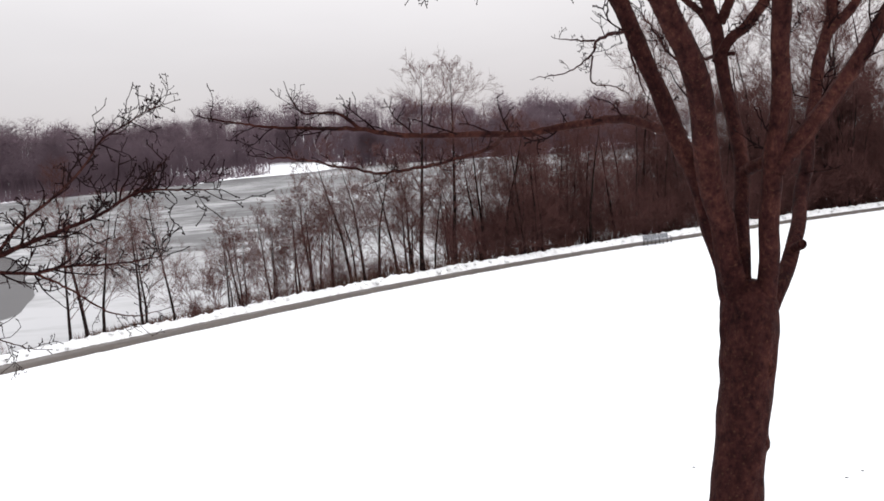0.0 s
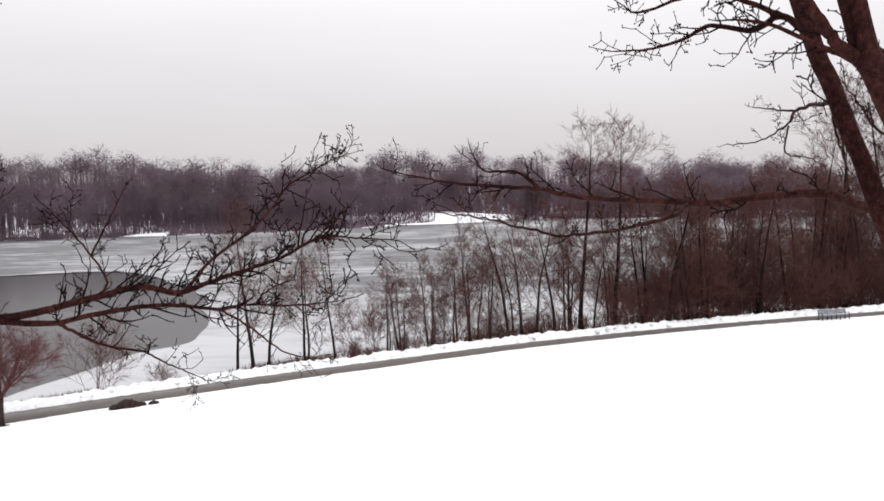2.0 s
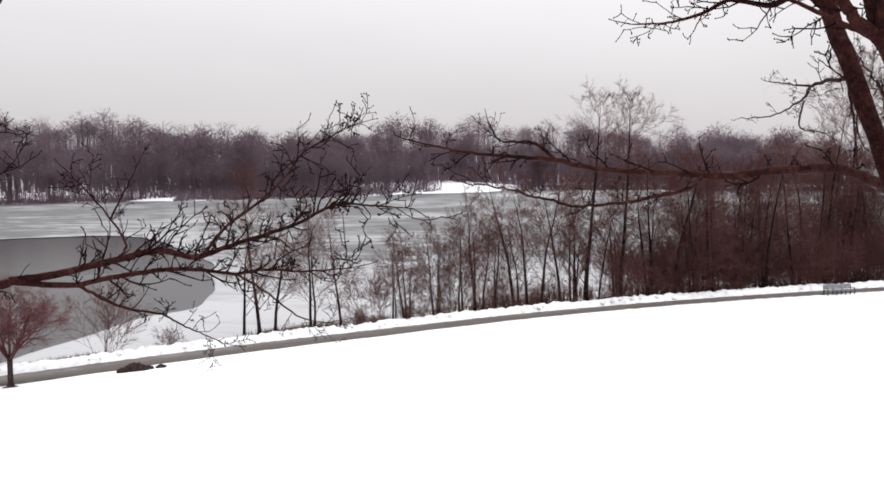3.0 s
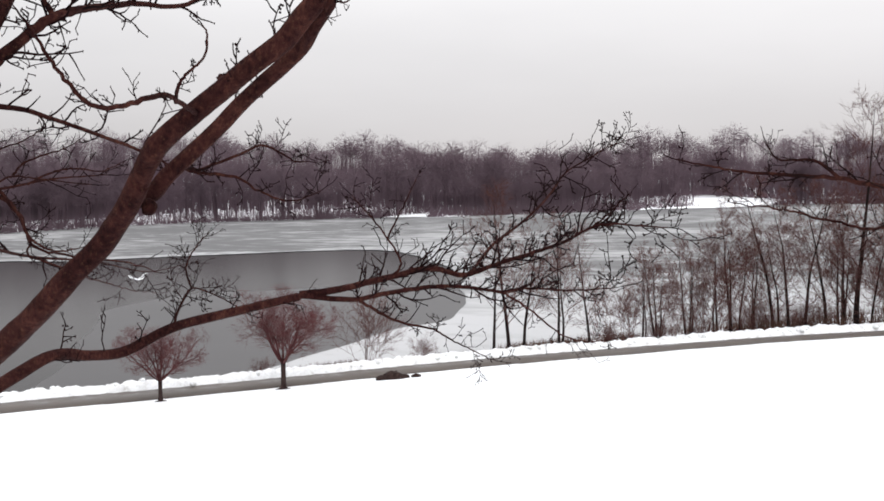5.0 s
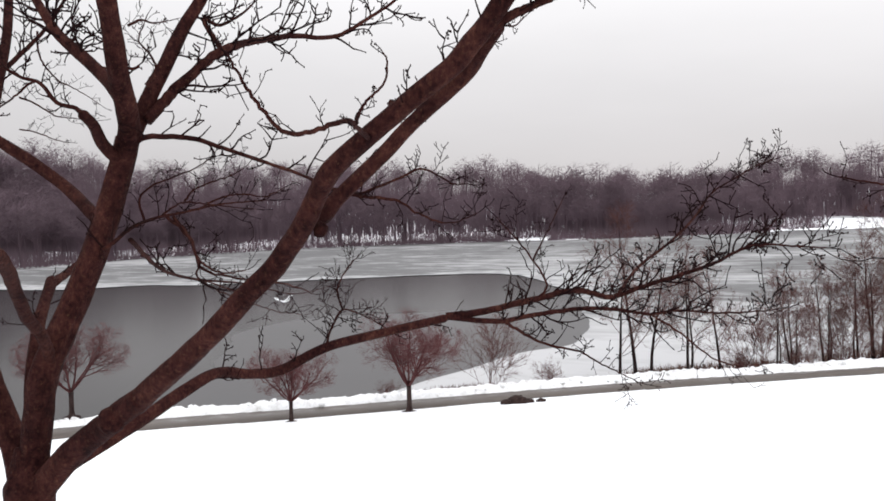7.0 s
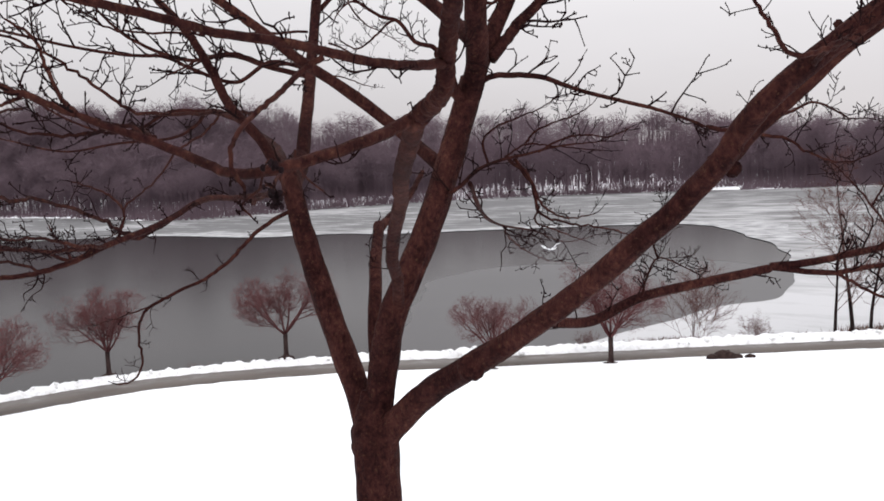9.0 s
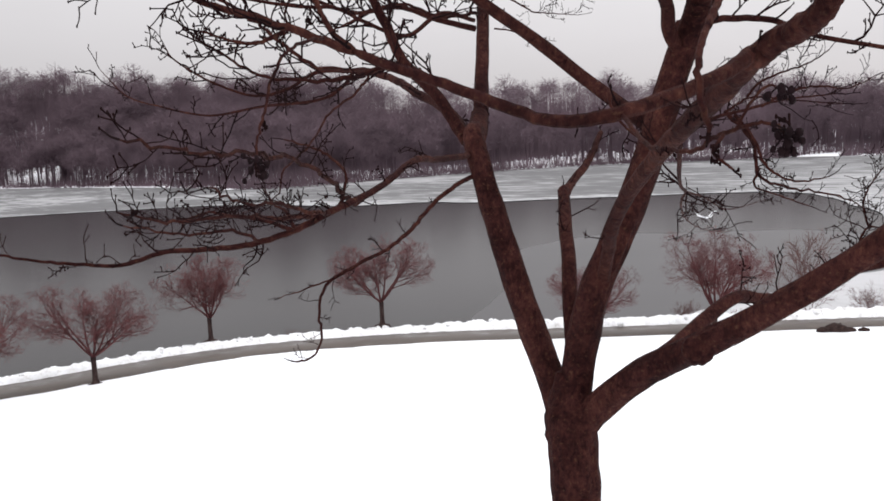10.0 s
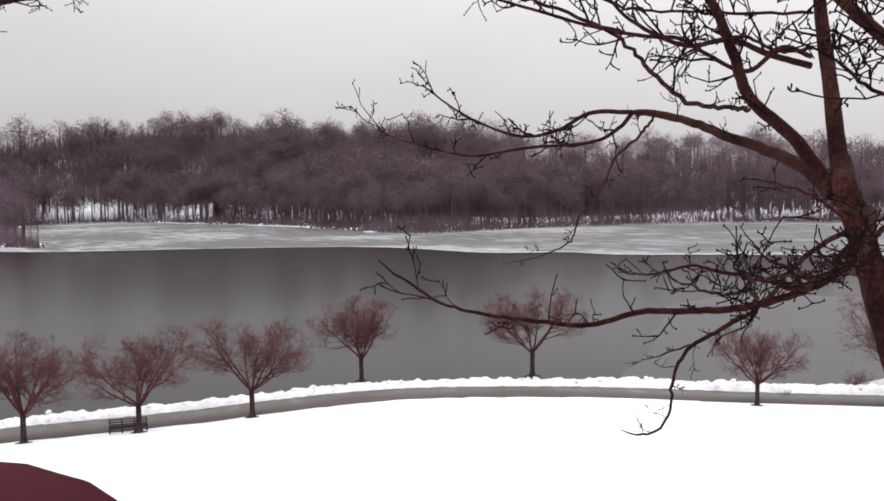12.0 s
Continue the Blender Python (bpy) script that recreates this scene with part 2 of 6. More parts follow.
# ---- mesh helpers ----
class Buf:
    """A growing mesh of tubes and other pieces."""

    def __init__(self):
        self.v, self.f = [], []

    def tube(self, pts, radii, k=6, close=True):
        pts = [Vector(p) for p in pts]
        base = len(self.v)
        n = len(pts)
        b = Vector((0.31, 0.17, 0.93))
        if abs(b.dot((pts[1] - pts[0]).normalized())) > 0.97:
            b = Vector((1, 0, 0.1))
        for i, p in enumerate(pts):
            # the ring's axes are carried along, so that it never twists
            t = (pts[min(i + 1, n - 1)] - pts[max(i - 1, 0)]).normalized()
            a = b.cross(t).normalized()
            b = t.cross(a)
            r = radii[i]
            for j in range(k):
                w = 2 * math.pi * j / k
                self.v.append(p + (a * math.cos(w) + b * math.sin(w)) * r)
        for i in range(n - 1):
            for j in range(k):
                q = base + i * k
                self.f.append((q + j, q + (j + 1) % k, q + k + (j + 1) % k, q + k + j))
        if close:
            self.f.append(tuple(base + j for j in reversed(range(k))))
            self.f.append(tuple(base + (n - 1) * k + j for j in range(k)))

    def blob(self, c, r, rng, flat=1.0, rows=4, k=6, rough=0.25):
        base = len(self.v)
        c = Vector(c)
        for i in range(rows + 1):
            ph = math.pi * i / rows
            for j in range(k):
                th = 2 * math.pi * j / k
                q = r * (1 + rng.uniform(-rough, rough)) if 0 < i < rows else r
                self.v.append(c + Vector((q * math.sin(ph) * math.cos(th), q * math.sin(ph) * math.sin(th), q * flat * math.cos(ph))))
        for i in range(rows):
            for j in range(k):
                q = base + i * k
                self.f.append((q + j, q + k + j, q + k + (j + 1) % k, q + (j + 1) % k))

    def box(self, lo, hi):
        b = len(self.v)
        self.v += [Vector((x, y, z)) for z in (lo[2], hi[2]) for y in (lo[1], hi[1]) for x in (lo[0], hi[0])]
        self.f += [tuple(b + i for i in q) for q in ((0, 2, 3, 1), (4, 5, 7, 6), (0, 1, 5, 4), (2, 6, 7, 3), (0, 4, 6, 2), (1, 3, 7, 5))]

    def mesh(self, name, smooth=True):
        me = bpy.data.meshes.new(name)
        me.from_pydata([tuple(v) for v in self.v], [], self.f)
        if smooth:
            me.polygons.foreach_set("use_smooth", [True] * len(me.polygons))
        me.update()
        return me


def part(name, buf, mat, parent, label="", smooth=True):
    me = buf if isinstance(buf, bpy.types.Mesh) else buf.mesh(name, smooth)
    if not me.materials:
        me.materials.append(mat)
    ob = new(name, me)
    ob.parent = parent
    if label:
        ob["label"] = label
    return ob


def thing(name, m, label, category, group="", kind=""):
    ob = new(name)
    ob.matrix_basis = m
    return tagged(ob, label, category, group, kind)


def smooth_line(pts, per=6):
    """A Catmull-Rom curve through the points."""
    p = [Vector(q) for q in pts]
    p = [2 * p[0] - p[1]] + p + [2 * p[-1] - p[-2]]
    out = []
    for i in range(1, len(p) - 2):
        a, b, c, d = p[i - 1], p[i], p[i + 1], p[i + 2]
        for s in range(per):
            t = s / per
            out.append(0.5 * (2 * b + (c - a) * t + (2 * a - 5 * b + 4 * c - d) * t * t + (3 * b - a - 3 * c + d) * t ** 3))
    out.append(p[-2])
    return out


# ---- the lie of the land ----
PATH_EDGE = [(-92, -75), (-70, -45), (-55.2, -20), (-49.4, -4.9), (-48.0, 3.4), (-46.5, 10.3), (-46.0, 15.5), (-44.9, 21), (-41.8, 26.3), (-38.1, 30.7),
             (-33.6, 34.9), (-27.6, 41), (-20.5, 48.2), (-12.2, 55.6), (-3.6, 62.8), (6.3, 69.3), (20, 76.6), (43.4, 86.8), (75, 97), (130, 108), (240, 120)]
edge = np.array([tuple(v)[:2] for v in smooth_line([(x, y, 0) for x, y in PATH_EDGE], 10)])
PATH_WIDTH = 2.25
WALK_LINE = np.array([(60.0, 2.0), (14.0, -0.6), (0.3, -1.7), (-5.5, -3.6), (-8.5, -8.0), (-11.0, -20.0), (-14.0, -60.0)])


def near_line(px, py, line):
    """Distance to a polyline, and on which side of it (+1: right of its run)."""
    best = np.full(px.shape, 1e18)
    side = np.zeros(px.shape)
    for (ax, ay), (bx, by) in zip(line[:-1], line[1:]):
        dx, dy = bx - ax, by - ay
        t = np.clip(((px - ax) * dx + (py - ay) * dy) / (dx * dx + dy * dy), 0, 1)
        ex, ey = px - (ax + t * dx), py - (ay + t * dy)
        q = ex * ex + ey * ey
        cr = dx * ey - dy * ex
        hit = q < best
        best = np.where(hit, q, best)
        side = np.where(hit, np.where(cr < 0, 1.0, -1.0), side)
    return np.sqrt(best), side


def offset_line(line, by):
    """by: metres to the left of its run."""
    t = np.gradient(line, axis=0)
    t /= np.linalg.norm(t, axis=1)[:, None]
    return line + np.stack([-t[:, 1], t[:, 0]], 1) * np.asarray(by).reshape(-1, 1)


strip = np.interp(edge[:, 0], [-60, -36, -28, -15, 0, 10, 40, 130], [4.6, 4.8, 8.5, 10, 12, 16, 26, 34])
near_shore = offset_line(edge, strip)
FAR_SHORE = [(240, 175), (270, 260), (200, 340), (130, 385), (60, 415), (-10, 462), (-52, 434), (-84, 414), (-90, 382), (-144, 338), (-190, 318), (-232, 285),
             (-247, 236), (-245, 188), (-240, 151), (-262, 142), (-355, 148), (-480, 128), (-500, 90), (-400, 56), (-320, 48), (-262, 45), (-243, 40), (-262, 28), (-320, -10), (-420, -120), (-400, -190), (-250, -160), (-120, -100)]
far_shore = np.array([tuple(v)[:2] for v in smooth_line([(x, y, 0) for x, y in FAR_SHORE], 4)])
lake = np.concatenate([near_shore, far_shore])


def inside(px, py, poly):
    res = np.zeros(px.shape, bool)
    j = len(poly) - 1
    for i in range(len(poly)):
        (xi, yi), (xj, yj) = poly[i], poly[j]
        c = (yi > py) != (yj > py)
        res ^= c & (px < (xj - xi) * (py - yi) / (yj - yi + 1e-12) + xi)
        j = i
    return res


def smoothstep(x, a, b):
    t = np.clip((x - a) / (b - a), 0, 1)
    return t * t * (3 - 2 * t)


def land(px, py):
    """Height of the ground."""
    px, py = np.asarray(px, float), np.asarray(py, float)
    d, side = near_line(px, py, edge)
    e, eside = near_line(px, py, WALK_LINE)
    front = np.where(eside > 0, e, 0.0)
    wet = inside(px, py, lake)
    sn, _ = near_line(px, py, near_shore)
    sf, _ = near_line(px, py, far_shore)
    up = np.maximum(d - 0.55, 0.0)
    w = up / (up + front + 1e-6)
    hill = 1.04 + 8.73 * w ** 1.12
    hill = hill + 0.06 * np.sin(px * 0.31 + py * 0.12) * np.sin(py * 0.23 - px * 0.07) * smoothstep(d, 1, 8)
    hill = hill - 0.27 * np.where(eside > 0, 0.0, smoothstep(e, 0.25, 1.1))
    bank = np.minimum(np.minimum(0.92, 0.05 + 0.42 * sn), np.maximum(0.16, 0.92 - 0.20 * np.maximum(d - PATH_WIDTH - 1.2, 0)))
    far = 0.12 + 0.35 * smoothstep(sf, 0, 7) + np.interp(px, [-420, -255, -205, -150, -105, -50, 60], [25, 16, 8, 5, 3, 4, 4]) * smoothstep(sf, 18, 115) + 15 * smoothstep(sf, 60, 180) * smoothstep(px, -130, -60) * (1 - 0.45 * smoothstep(px, 0, 60)) + 14 * smoothstep(sf, 60, 170) * smoothstep(-px, 270, 420) - 9 * smoothstep(sf, 175, 330)
    # the ridge behind, high and low by turns
    ridge = np.interp(np.degrees(np.arctan2(py + 1.6, px + 0.9)), [95, 99, 102, 105, 108, 111, 114, 117, 120, 126, 132, 135, 138, 141, 144, 147, 150, 153, 156, 159, 162, 165, 168, 171],
                      [0, 6.6, 9.6, 6.7, 2.7, 1.5, 0, 1.8, -1, -3.8, -6, -10.7, -12.6, -12.8, -11.3, -7.3, -3.4, 0, 4.4, 7.3, 7.5, 10, 8.8, 2])
    far = far + ridge * smoothstep(sf, 18, 115) + 4.5 * np.exp(-((px + 56) / 32) ** 2 - ((py - 466) / 30) ** 2) * smoothstep(sf, 0, 25)
    far = far + 1.5 * np.sin(px * 0.02) * np.sin(py * 0.017 + 1) * smoothstep(sf, 20, 80)
    dry = np.where(side > 0, hill, np.where(sf < sn, far, bank))
    return np.where(wet, np.maximum(-1.6, -0.12 - 0.25 * np.minimum(sn, sf)), dry)


def height(x, y):
    return float(land(np.array([x]), np.array([y]))[0])


def spread(lo, hi, step, out, grow=1.18):
    mid = list(np.arange(lo, hi + step * 0.5, step))
    left, right, s = [], [], step
    x = lo
    while x > -out:
        s *= grow
        x -= min(s, 60)
        left.append(x)
    s, x = step, hi
    while x < out:
        s *= grow
        x += min(s, 60)
        right.append(x)
    return np.array(left[::-1] + mid + right)


def build_ground():
    xs, ys = spread(-62, 50, 0.6, 2600), spread(-12, 100, 0.6, 2600)
    gx, gy = np.meshgrid(xs, ys)
    gz = land(gx.ravel(), gy.ravel())
    me = bpy.data.meshes.new("ground")
    v = np.stack([gx.ravel(), gy.ravel(), gz], 1)
    nx, ny = len(xs), len(ys)
    i = np.arange((nx - 1) * (ny - 1))
    q = (i // (nx - 1)) * nx + i % (nx - 1)
    me.from_pydata(v.tolist(), [], np.stack([q, q + 1, q + nx + 1, q + nx], 1).tolist())
    me.polygons.foreach_set("use_smooth", [True] * len(me.polygons))
    me.materials.append(SNOW)
    tagged(new("ground", me), "smooth white snow cover on a slope and hills", "ground", kind="structure")


def resample(line, step):
    seg = np.r_[0, np.cumsum(np.linalg.norm(np.diff(line, axis=0), axis=1))]
    s = np.arange(0, seg[-1], step)
    return np.stack([np.interp(s, seg, line[:, 0]), np.interp(s, seg, line[:, 1])], 1)


def build_path():
    """The cleared walk: a slab with a ragged snow edge, and the ploughed bank beyond it."""
    rng = random.Random(3)
    line = resample(edge, 0.5)
    wob = np.array([noise.noise(Vector((p[0] * 0.45, p[1] * 0.45, 0))) for p in line])
    inner = offset_line(line, -0.32 + 0.2 * wob - np.interp(line[:, 0], [-52, -44], [0.55, 0.0]))
    outer = offset_line(line, PATH_WIDTH + 0.3)
    n = len(line)
    buf = Buf()
    buf.v = [Vector((*p, 1.075)) for p in inner] + [Vector((*p, 1.075)) for p in outer] + [Vector((*p, 0.80)) for p in inner] + [Vector((*p, 0.80)) for p in outer]
    for i in range(n - 1):
        buf.f += [(i, i + 1, n + i + 1, n + i), (2 * n + i, 2 * n + i + 1, i + 1, i), (n + i, n + i + 1, 3 * n + i + 1, 3 * n + i)]
    ob = new("path", buf.mesh("path"))
    ob.data.materials.append(ASPHALT)
    tagged(ob, "wet grey asphalt footpath cleared of snow", "path", kind="structure")

    line = resample(edge, 0.22)
    across = np.array([-0.1, 0.08, 0.22, 0.38, 0.56, 0.76, 1.0, 1.25, 1.55])
    shape = np.array([-0.15, 0.10, 0.27, 0.36, 0.39, 0.36, 0.26, 0.10, -0.25])
    wide = np.interp(line[:, 0], [-45, -25, 0], [PATH_WIDTH, 1.95, 1.50])
    cols = [offset_line(line, wide + a * (1.55 + PATH_WIDTH - wide) / 1.55) for a in across]
    buf = Buf()
    m, n = len(across), len(line)
    for i in range(n):
        for j in range(m):
            x, y = cols[j][i]
            k = (noise.noise(Vector((x * 0.35, y * 0.35, 2.0))) * 0.35 + 1) * float(np.interp(x, [-42, -30], [0.80, 1.0]))
            l = noise.noise(Vector((x * 2.1, y * 2.1, 5.0))) * 0.19 + noise.noise(Vector((x * 4.6, y * 4.6, 9.0))) * 0.14
            z = 1.05 + shape[j] * k + (l if 0 < j < m - 1 else 0)
            px, py = (0.0, 0.0) if j in (0, m - 1) else (0.12 * noise.noise(Vector((x * 1.7, y * 1.7, 11))), 0.12 * noise.noise(Vector((x * 1.7, y * 1.7, 17))))
            buf.v.append(Vector((x + px, y + py, z)))
    for i in range(n - 1):
        for j in range(m - 1):
            q = i * m + j
            buf.f.append((q, q + m, q + m + 1, q + 1))
    # chunks thrown up by the plough
    crest = offset_line(line, wide + 0.62)
    for i in range(0, n, 2):
        for c in range(2):
            if rng.random() < float(np.interp(crest[i][0], [-42, -30], [0.15, 0.42])):
                x, y = crest[i][0] + rng.gauss(0, 0.28), crest[i][1] + rng.gauss(0, 0.28)
                buf.blob((x, y, 1.36 + 0.18 * noise.noise(Vector((x * 0.35, y * 0.35, 2.0))) + rng.uniform(-0.10, 0.03)), rng.uniform(0.07, 0.20), rng, rng.uniform(0.6, 0.95), 4, 6, 0.3)
    ob = new("snow_bank", buf.mesh("snow_bank"))
    ob.data.materials.append(BANK)
    tagged(ob, "lumpy bank of ploughed snow along the path", "snow bank", kind="structure")


from mathutils.geometry import delaunay_2d_cdt


def fill(name, poly, z, mat, label, category):
    """A flat sheet with an outline."""
    n = len(poly)
    v, _, f, *_ = delaunay_2d_cdt([Vector(p) for p in poly], [], [list(range(n))], 1, 1e-4)
    v = [(p.x, p.y, z) for p in v]
    f = [q if (v[q[1]][0] - v[q[0]][0]) * (v[q[2]][1] - v[q[0]][1]) > (v[q[1]][1] - v[q[0]][1]) * (v[q[2]][0] - v[q[0]][0]) else q[::-1] for q in f]
    me = bpy.data.meshes.new(name)
    me.from_pydata(v, [], f)
    me.materials.append(mat)
    return tagged(new(name, me), label, category, kind="structure")


def wobbly(pts, amp, scale, per=8):
    out = []
    for v in smooth_line([(x, y, 0) for x, y in pts], per):
        k = amp
        out.append((v.x + k * noise.noise(Vector((v.x * scale, v.y * scale, 3))), v.y + k * noise.noise(Vector((v.x * scale, v.y * scale, 8)))))
    return out


def build_lake():
    fill("water", [(-900, -320), (330, -320), (330, 520), (-900, 520)], -0.02, WATER, "still dark grey open water of the lake", "water")
    ice_edge = wobbly([(-900, -10), (-420, 8), (-300, 20), (-234, 31), (-208, 74), (-187, 100), (-153, 105), (-141, 117), (-127, 121), (-96, 148), (-81, 151), (-66, 135),
                       (-48.5, 110), (-40.5, 91.5), (-33.5, 73), (-35, 65), (-35.5, 58), (-35.2, 50), (-35, 44), (-30, 40)], 1.2, 0.12)
    fill("ice_sheet", ice_edge + [(20, 60), (325, 60), (325, 515), (-900, 515)], 0.06, ICE, "snow-streaked pale grey ice sheet on the lake", "ice")
    drift = [p for p in ice_edge if -560 < p[0] < -52]
    inner = [(x + 3 + 4 * noise.noise(Vector((x * 0.03, y * 0.03, 1))), y + 11 + 9 * noise.noise(Vector((x * 0.045, y * 0.045, 6)))) for x, y in drift]
    fill("snow_drift", drift + inner[::-1], 0.085, DRIFT, "thin snow drifted along the edge of the ice", "snow")
    thin = wobbly([(-44, 36), (-52, 47), (-60.5, 57.5), (-69, 68), (-70.5, 82), (-63, 88), (-52, 96), (-42, 92)], 0.8, 0.2)
    fill("thin_ice", thin + [(-26, 92), (-24, 60), (-26, 44)], 0.0, THIN_ICE, "thin grey ice spreading over the open water", "ice")


build_ground()
build_path()
build_lake()


# ---- trees ----
def sideways(d, angle, rng):
    """A direction turned off d by the angle, any way round."""
    a = d.cross(Vector((rng.gauss(0, 1), rng.gauss(0, 1), rng.gauss(0, 1)))).normalized()
    return (Matrix.Rotation(angle, 3, a) @ d).normalized()


def sprout(buf, p, d, length, r, level, rng, spec, least=0.004):
    """Grows a branch and what it bears. spec, level by level: children, length ratio, angle, pull upwards, wander, sides, joints."""
    kids, ratio, angle, up, wander, k, joints = spec[level]
    if level + 1 >= len(spec):
        side = sideways(d, 1.5708, rng) * least * 1.1
        n = len(buf.v)
        p = Vector(p)
        buf.v += [p - side, p + side, p + (d + Vector((rng.gauss(0, 0.1), rng.gauss(0, 0.1), up))).normalized() * length]
        buf.f.append((n, n + 1, n + 2))
        return
    pts, rad, dirs = [Vector(p)], [max(r, least)], [Vector(d)]
    for i in range(joints):
        d = (d + Vector((rng.gauss(0, wander), rng.gauss(0, wander), rng.gauss(0, wander) + up))).normalized()
        pts.append(pts[-1] + d * length / joints)
        rad.append(max(r * (1 - 0.82 * (i + 1) / joints), least * 0.55))
        dirs.append(d)
    buf.tube(pts, rad, k, close=k > 3)
    for c in range(kids):
        f = 0.22 + 0.78 * (c + rng.random()) / kids
        i = min(int(f * joints), joints - 1)
        s = f * joints - i
        q = pts[i].lerp(pts[i + 1], s)
        rr = (rad[i] * (1 - s) + rad[i + 1] * s) * 0.72
        ln = length * ratio * rng.uniform(0.65, 1.2) * (1.15 - 0.45 * f)
        sprout(buf, q, sideways(dirs[i + 1], radians(angle) * rng.uniform(0.7, 1.3), rng), ln, max(rr, least), level + 1, rng, spec, least)


def small_tree(seed, tall):
    """A low spreading ornamental tree: short trunk, vase of limbs, dense twigs."""
    rng = random.Random(seed)
    trunk, crown = Buf(), Buf()
    lean = Vector((rng.uniform(-0.08, 0.08), rng.uniform(-0.08, 0.08), 1))
    fork = tall * 0.25
    trunk.tube([(0, 0, -0.35), (0, 0, -0.02), (0, 0, 0.05), lean * (fork * 0.2), lean * (fork * 0.7), lean * fork], [0.46, 0.42, 0.17, 0.125, 0.115, 0.12], 10)
    n = 8
    spec = [(8, 0.50, 44, 0.03, 0.09, 5, 5), (7, 0.58, 42, 0.02, 0.15, 3, 3), (6, 0.70, 38, 0.03, 0.18, 3, 2), (5, 1.02, 36, 0.02, 0.2, 3, 1), (0, 0, 0, 0.02, 0.25, 3, 1)]
    for i in range(n):
        w = 2 * math.pi * (i + rng.uniform(-0.3, 0.3)) / (n - 2)
        tilt = radians(rng.uniform(38, 62)) if i < n - 2 else radians(rng.uniform(8, 22))
        d = Vector((math.cos(w) * math.sin(tilt), math.sin(w) * math.sin(tilt), math.cos(tilt)))
        sprout(crown, lean * (fork - rng.uniform(0, 0.2)), d, tall * (rng.uniform(0.56, 0.72) if i < n - 2 else rng.uniform(0.42, 0.52)), 0.062, 0, rng, spec, least=0.0036)
    # an even dome, as these trees grow
    for k, v in enumerate(crown.v):
        q = math.sqrt((v.x / 3.5) ** 2 + (v.y / 3.5) ** 2 + ((v.z - tall * 0.58) / (tall * 0.41)) ** 2)
        if q > 0.8 and v.z > fork * 1.6:
            c = Vector((0, 0, tall * 0.58))
            crown.v[k] = c + (v - c) * ((0.8 + (q - 0.8) * 0.55) / q)
        # hollow underneath, like an umbrella
        v = crown.v[k]
        low = fork * 0.95 + 0.42 * math.hypot(v.x, v.y)
        if v.z < low:
            crown.v[k] = Vector((v.x, v.y, low + (v.z - low) * 0.35))
    return trunk, None, crown


def shore_tree(seed, tall, stems=1, bushy=0.4):
    """A slender bare tree of the lakeside, single or with several stems, with fine rising twigs."""
    rng = random.Random(seed)
    trunk, crown = Buf(), Buf()
    spec = [(6, 0.50, 34, 0.07, 0.09, 3, 3), (4, 0.62, 36, 0.05, 0.13, 3, 2), (4, 0.98, 36, 0.03, 0.18, 3, 1), (0, 0, 0, 0.03, 0.2, 3, 1)]
    for s in range(stems):
        a = rng.uniform(0, 6.28)
        out = 0.03 if stems == 1 else rng.uniform(0.05, 0.20)
        d = Vector((math.cos(a) * out, math.sin(a) * out, 1)).normalized()
        p = Vector((math.cos(a) * out * 2, math.sin(a) * out * 2, -0.3))
        h = tall * rng.uniform(0.8, 1.05)
        r = 0.0100 * h + 0.030
        pts, rad = [p], [r * 1.3]
        joints = 9
        for i in range(joints):
            d = (d + Vector((rng.gauss(0, 0.045), rng.gauss(0, 0.045), 0.03))).normalized()
            pts.append(pts[-1] + d * h / joints)
            rad.append(r * (1 - 0.94 * (i + 1) / joints))
        trunk.tube(pts, rad, 7)
        m = int(9 + h * 1.0)
        for c in range(m):
            f = max(0.10, min(0.99, (0.30 - 0.20 * bushy) + (0.70 + 0.20 * bushy) * (c + rng.random()) / m))
            i = min(int(f * joints), joints - 1)
            q = pts[i].lerp(pts[i + 1], f * joints - i)
            reach = 0.10 + 0.20 * math.sin(min(1.0, (1.06 - f) * 1.5) * 1.5708)
            sprout(crown, q, sideways(d, radians(rng.uniform(30, 58)), rng), h * reach * rng.uniform(0.7, 1.25), max(0.011, rad[i] * 0.32), 0, rng, spec, least=0.0082)
    return trunk, None, crown


def shrub(seed, tall, stems):
    """A thicket of thin upright stems."""
    rng = random.Random(seed)
    crown = Buf()
    spec = [(6, 0.55, 36, 0.07, 0.12, 3, 2), (4, 0.66, 36, 0.05, 0.16, 3, 1), (4, 1.0, 36, 0.03, 0.2, 3, 1), (0, 0, 0, 0.02, 0.25, 3, 1)]
    for s in range(stems):
        a, o = rng.uniform(0, 6.28), rng.uniform(0.05, 0.7)
        d = Vector((math.cos(a) * o, math.sin(a) * o, 1)).normalized()
        sprout(crown, Vector((math.cos(a) * o * 1.3, math.sin(a) * o * 1.3, -0.25)), d, tall * rng.uniform(0.6, 1.0), 0.024 * rng.uniform(0.6, 1.2), 0, rng, spec, least=0.0098)
    return None, crown


def tree_thing(name, bufs, mats, m, label, category, group=""):
    t = thing(name, m, label, category, group)
    if len(bufs) == 3:
        part("trunk", bufs[0], mats[0], t)
    part("crown", bufs[-1], mats[-1], t, "fine bare twigs")["kind"] = "stuff"
    return t


def place(x, y, turn=0.0, size=1.0, tall=1.0, z=None):
    return Matrix.Translation((x, y, height(x, y) if z is None else z)) @ Matrix.Rotation(turn, 4, "Z") @ Matrix.Diagonal((size, size, size * tall, 1))


def put_copy(src, m):
    """copy_thing keeps the source's scale, so the copy takes its size apart."""
    ob = copy_thing(src, m)
    ob.matrix_basis = m
    return ob


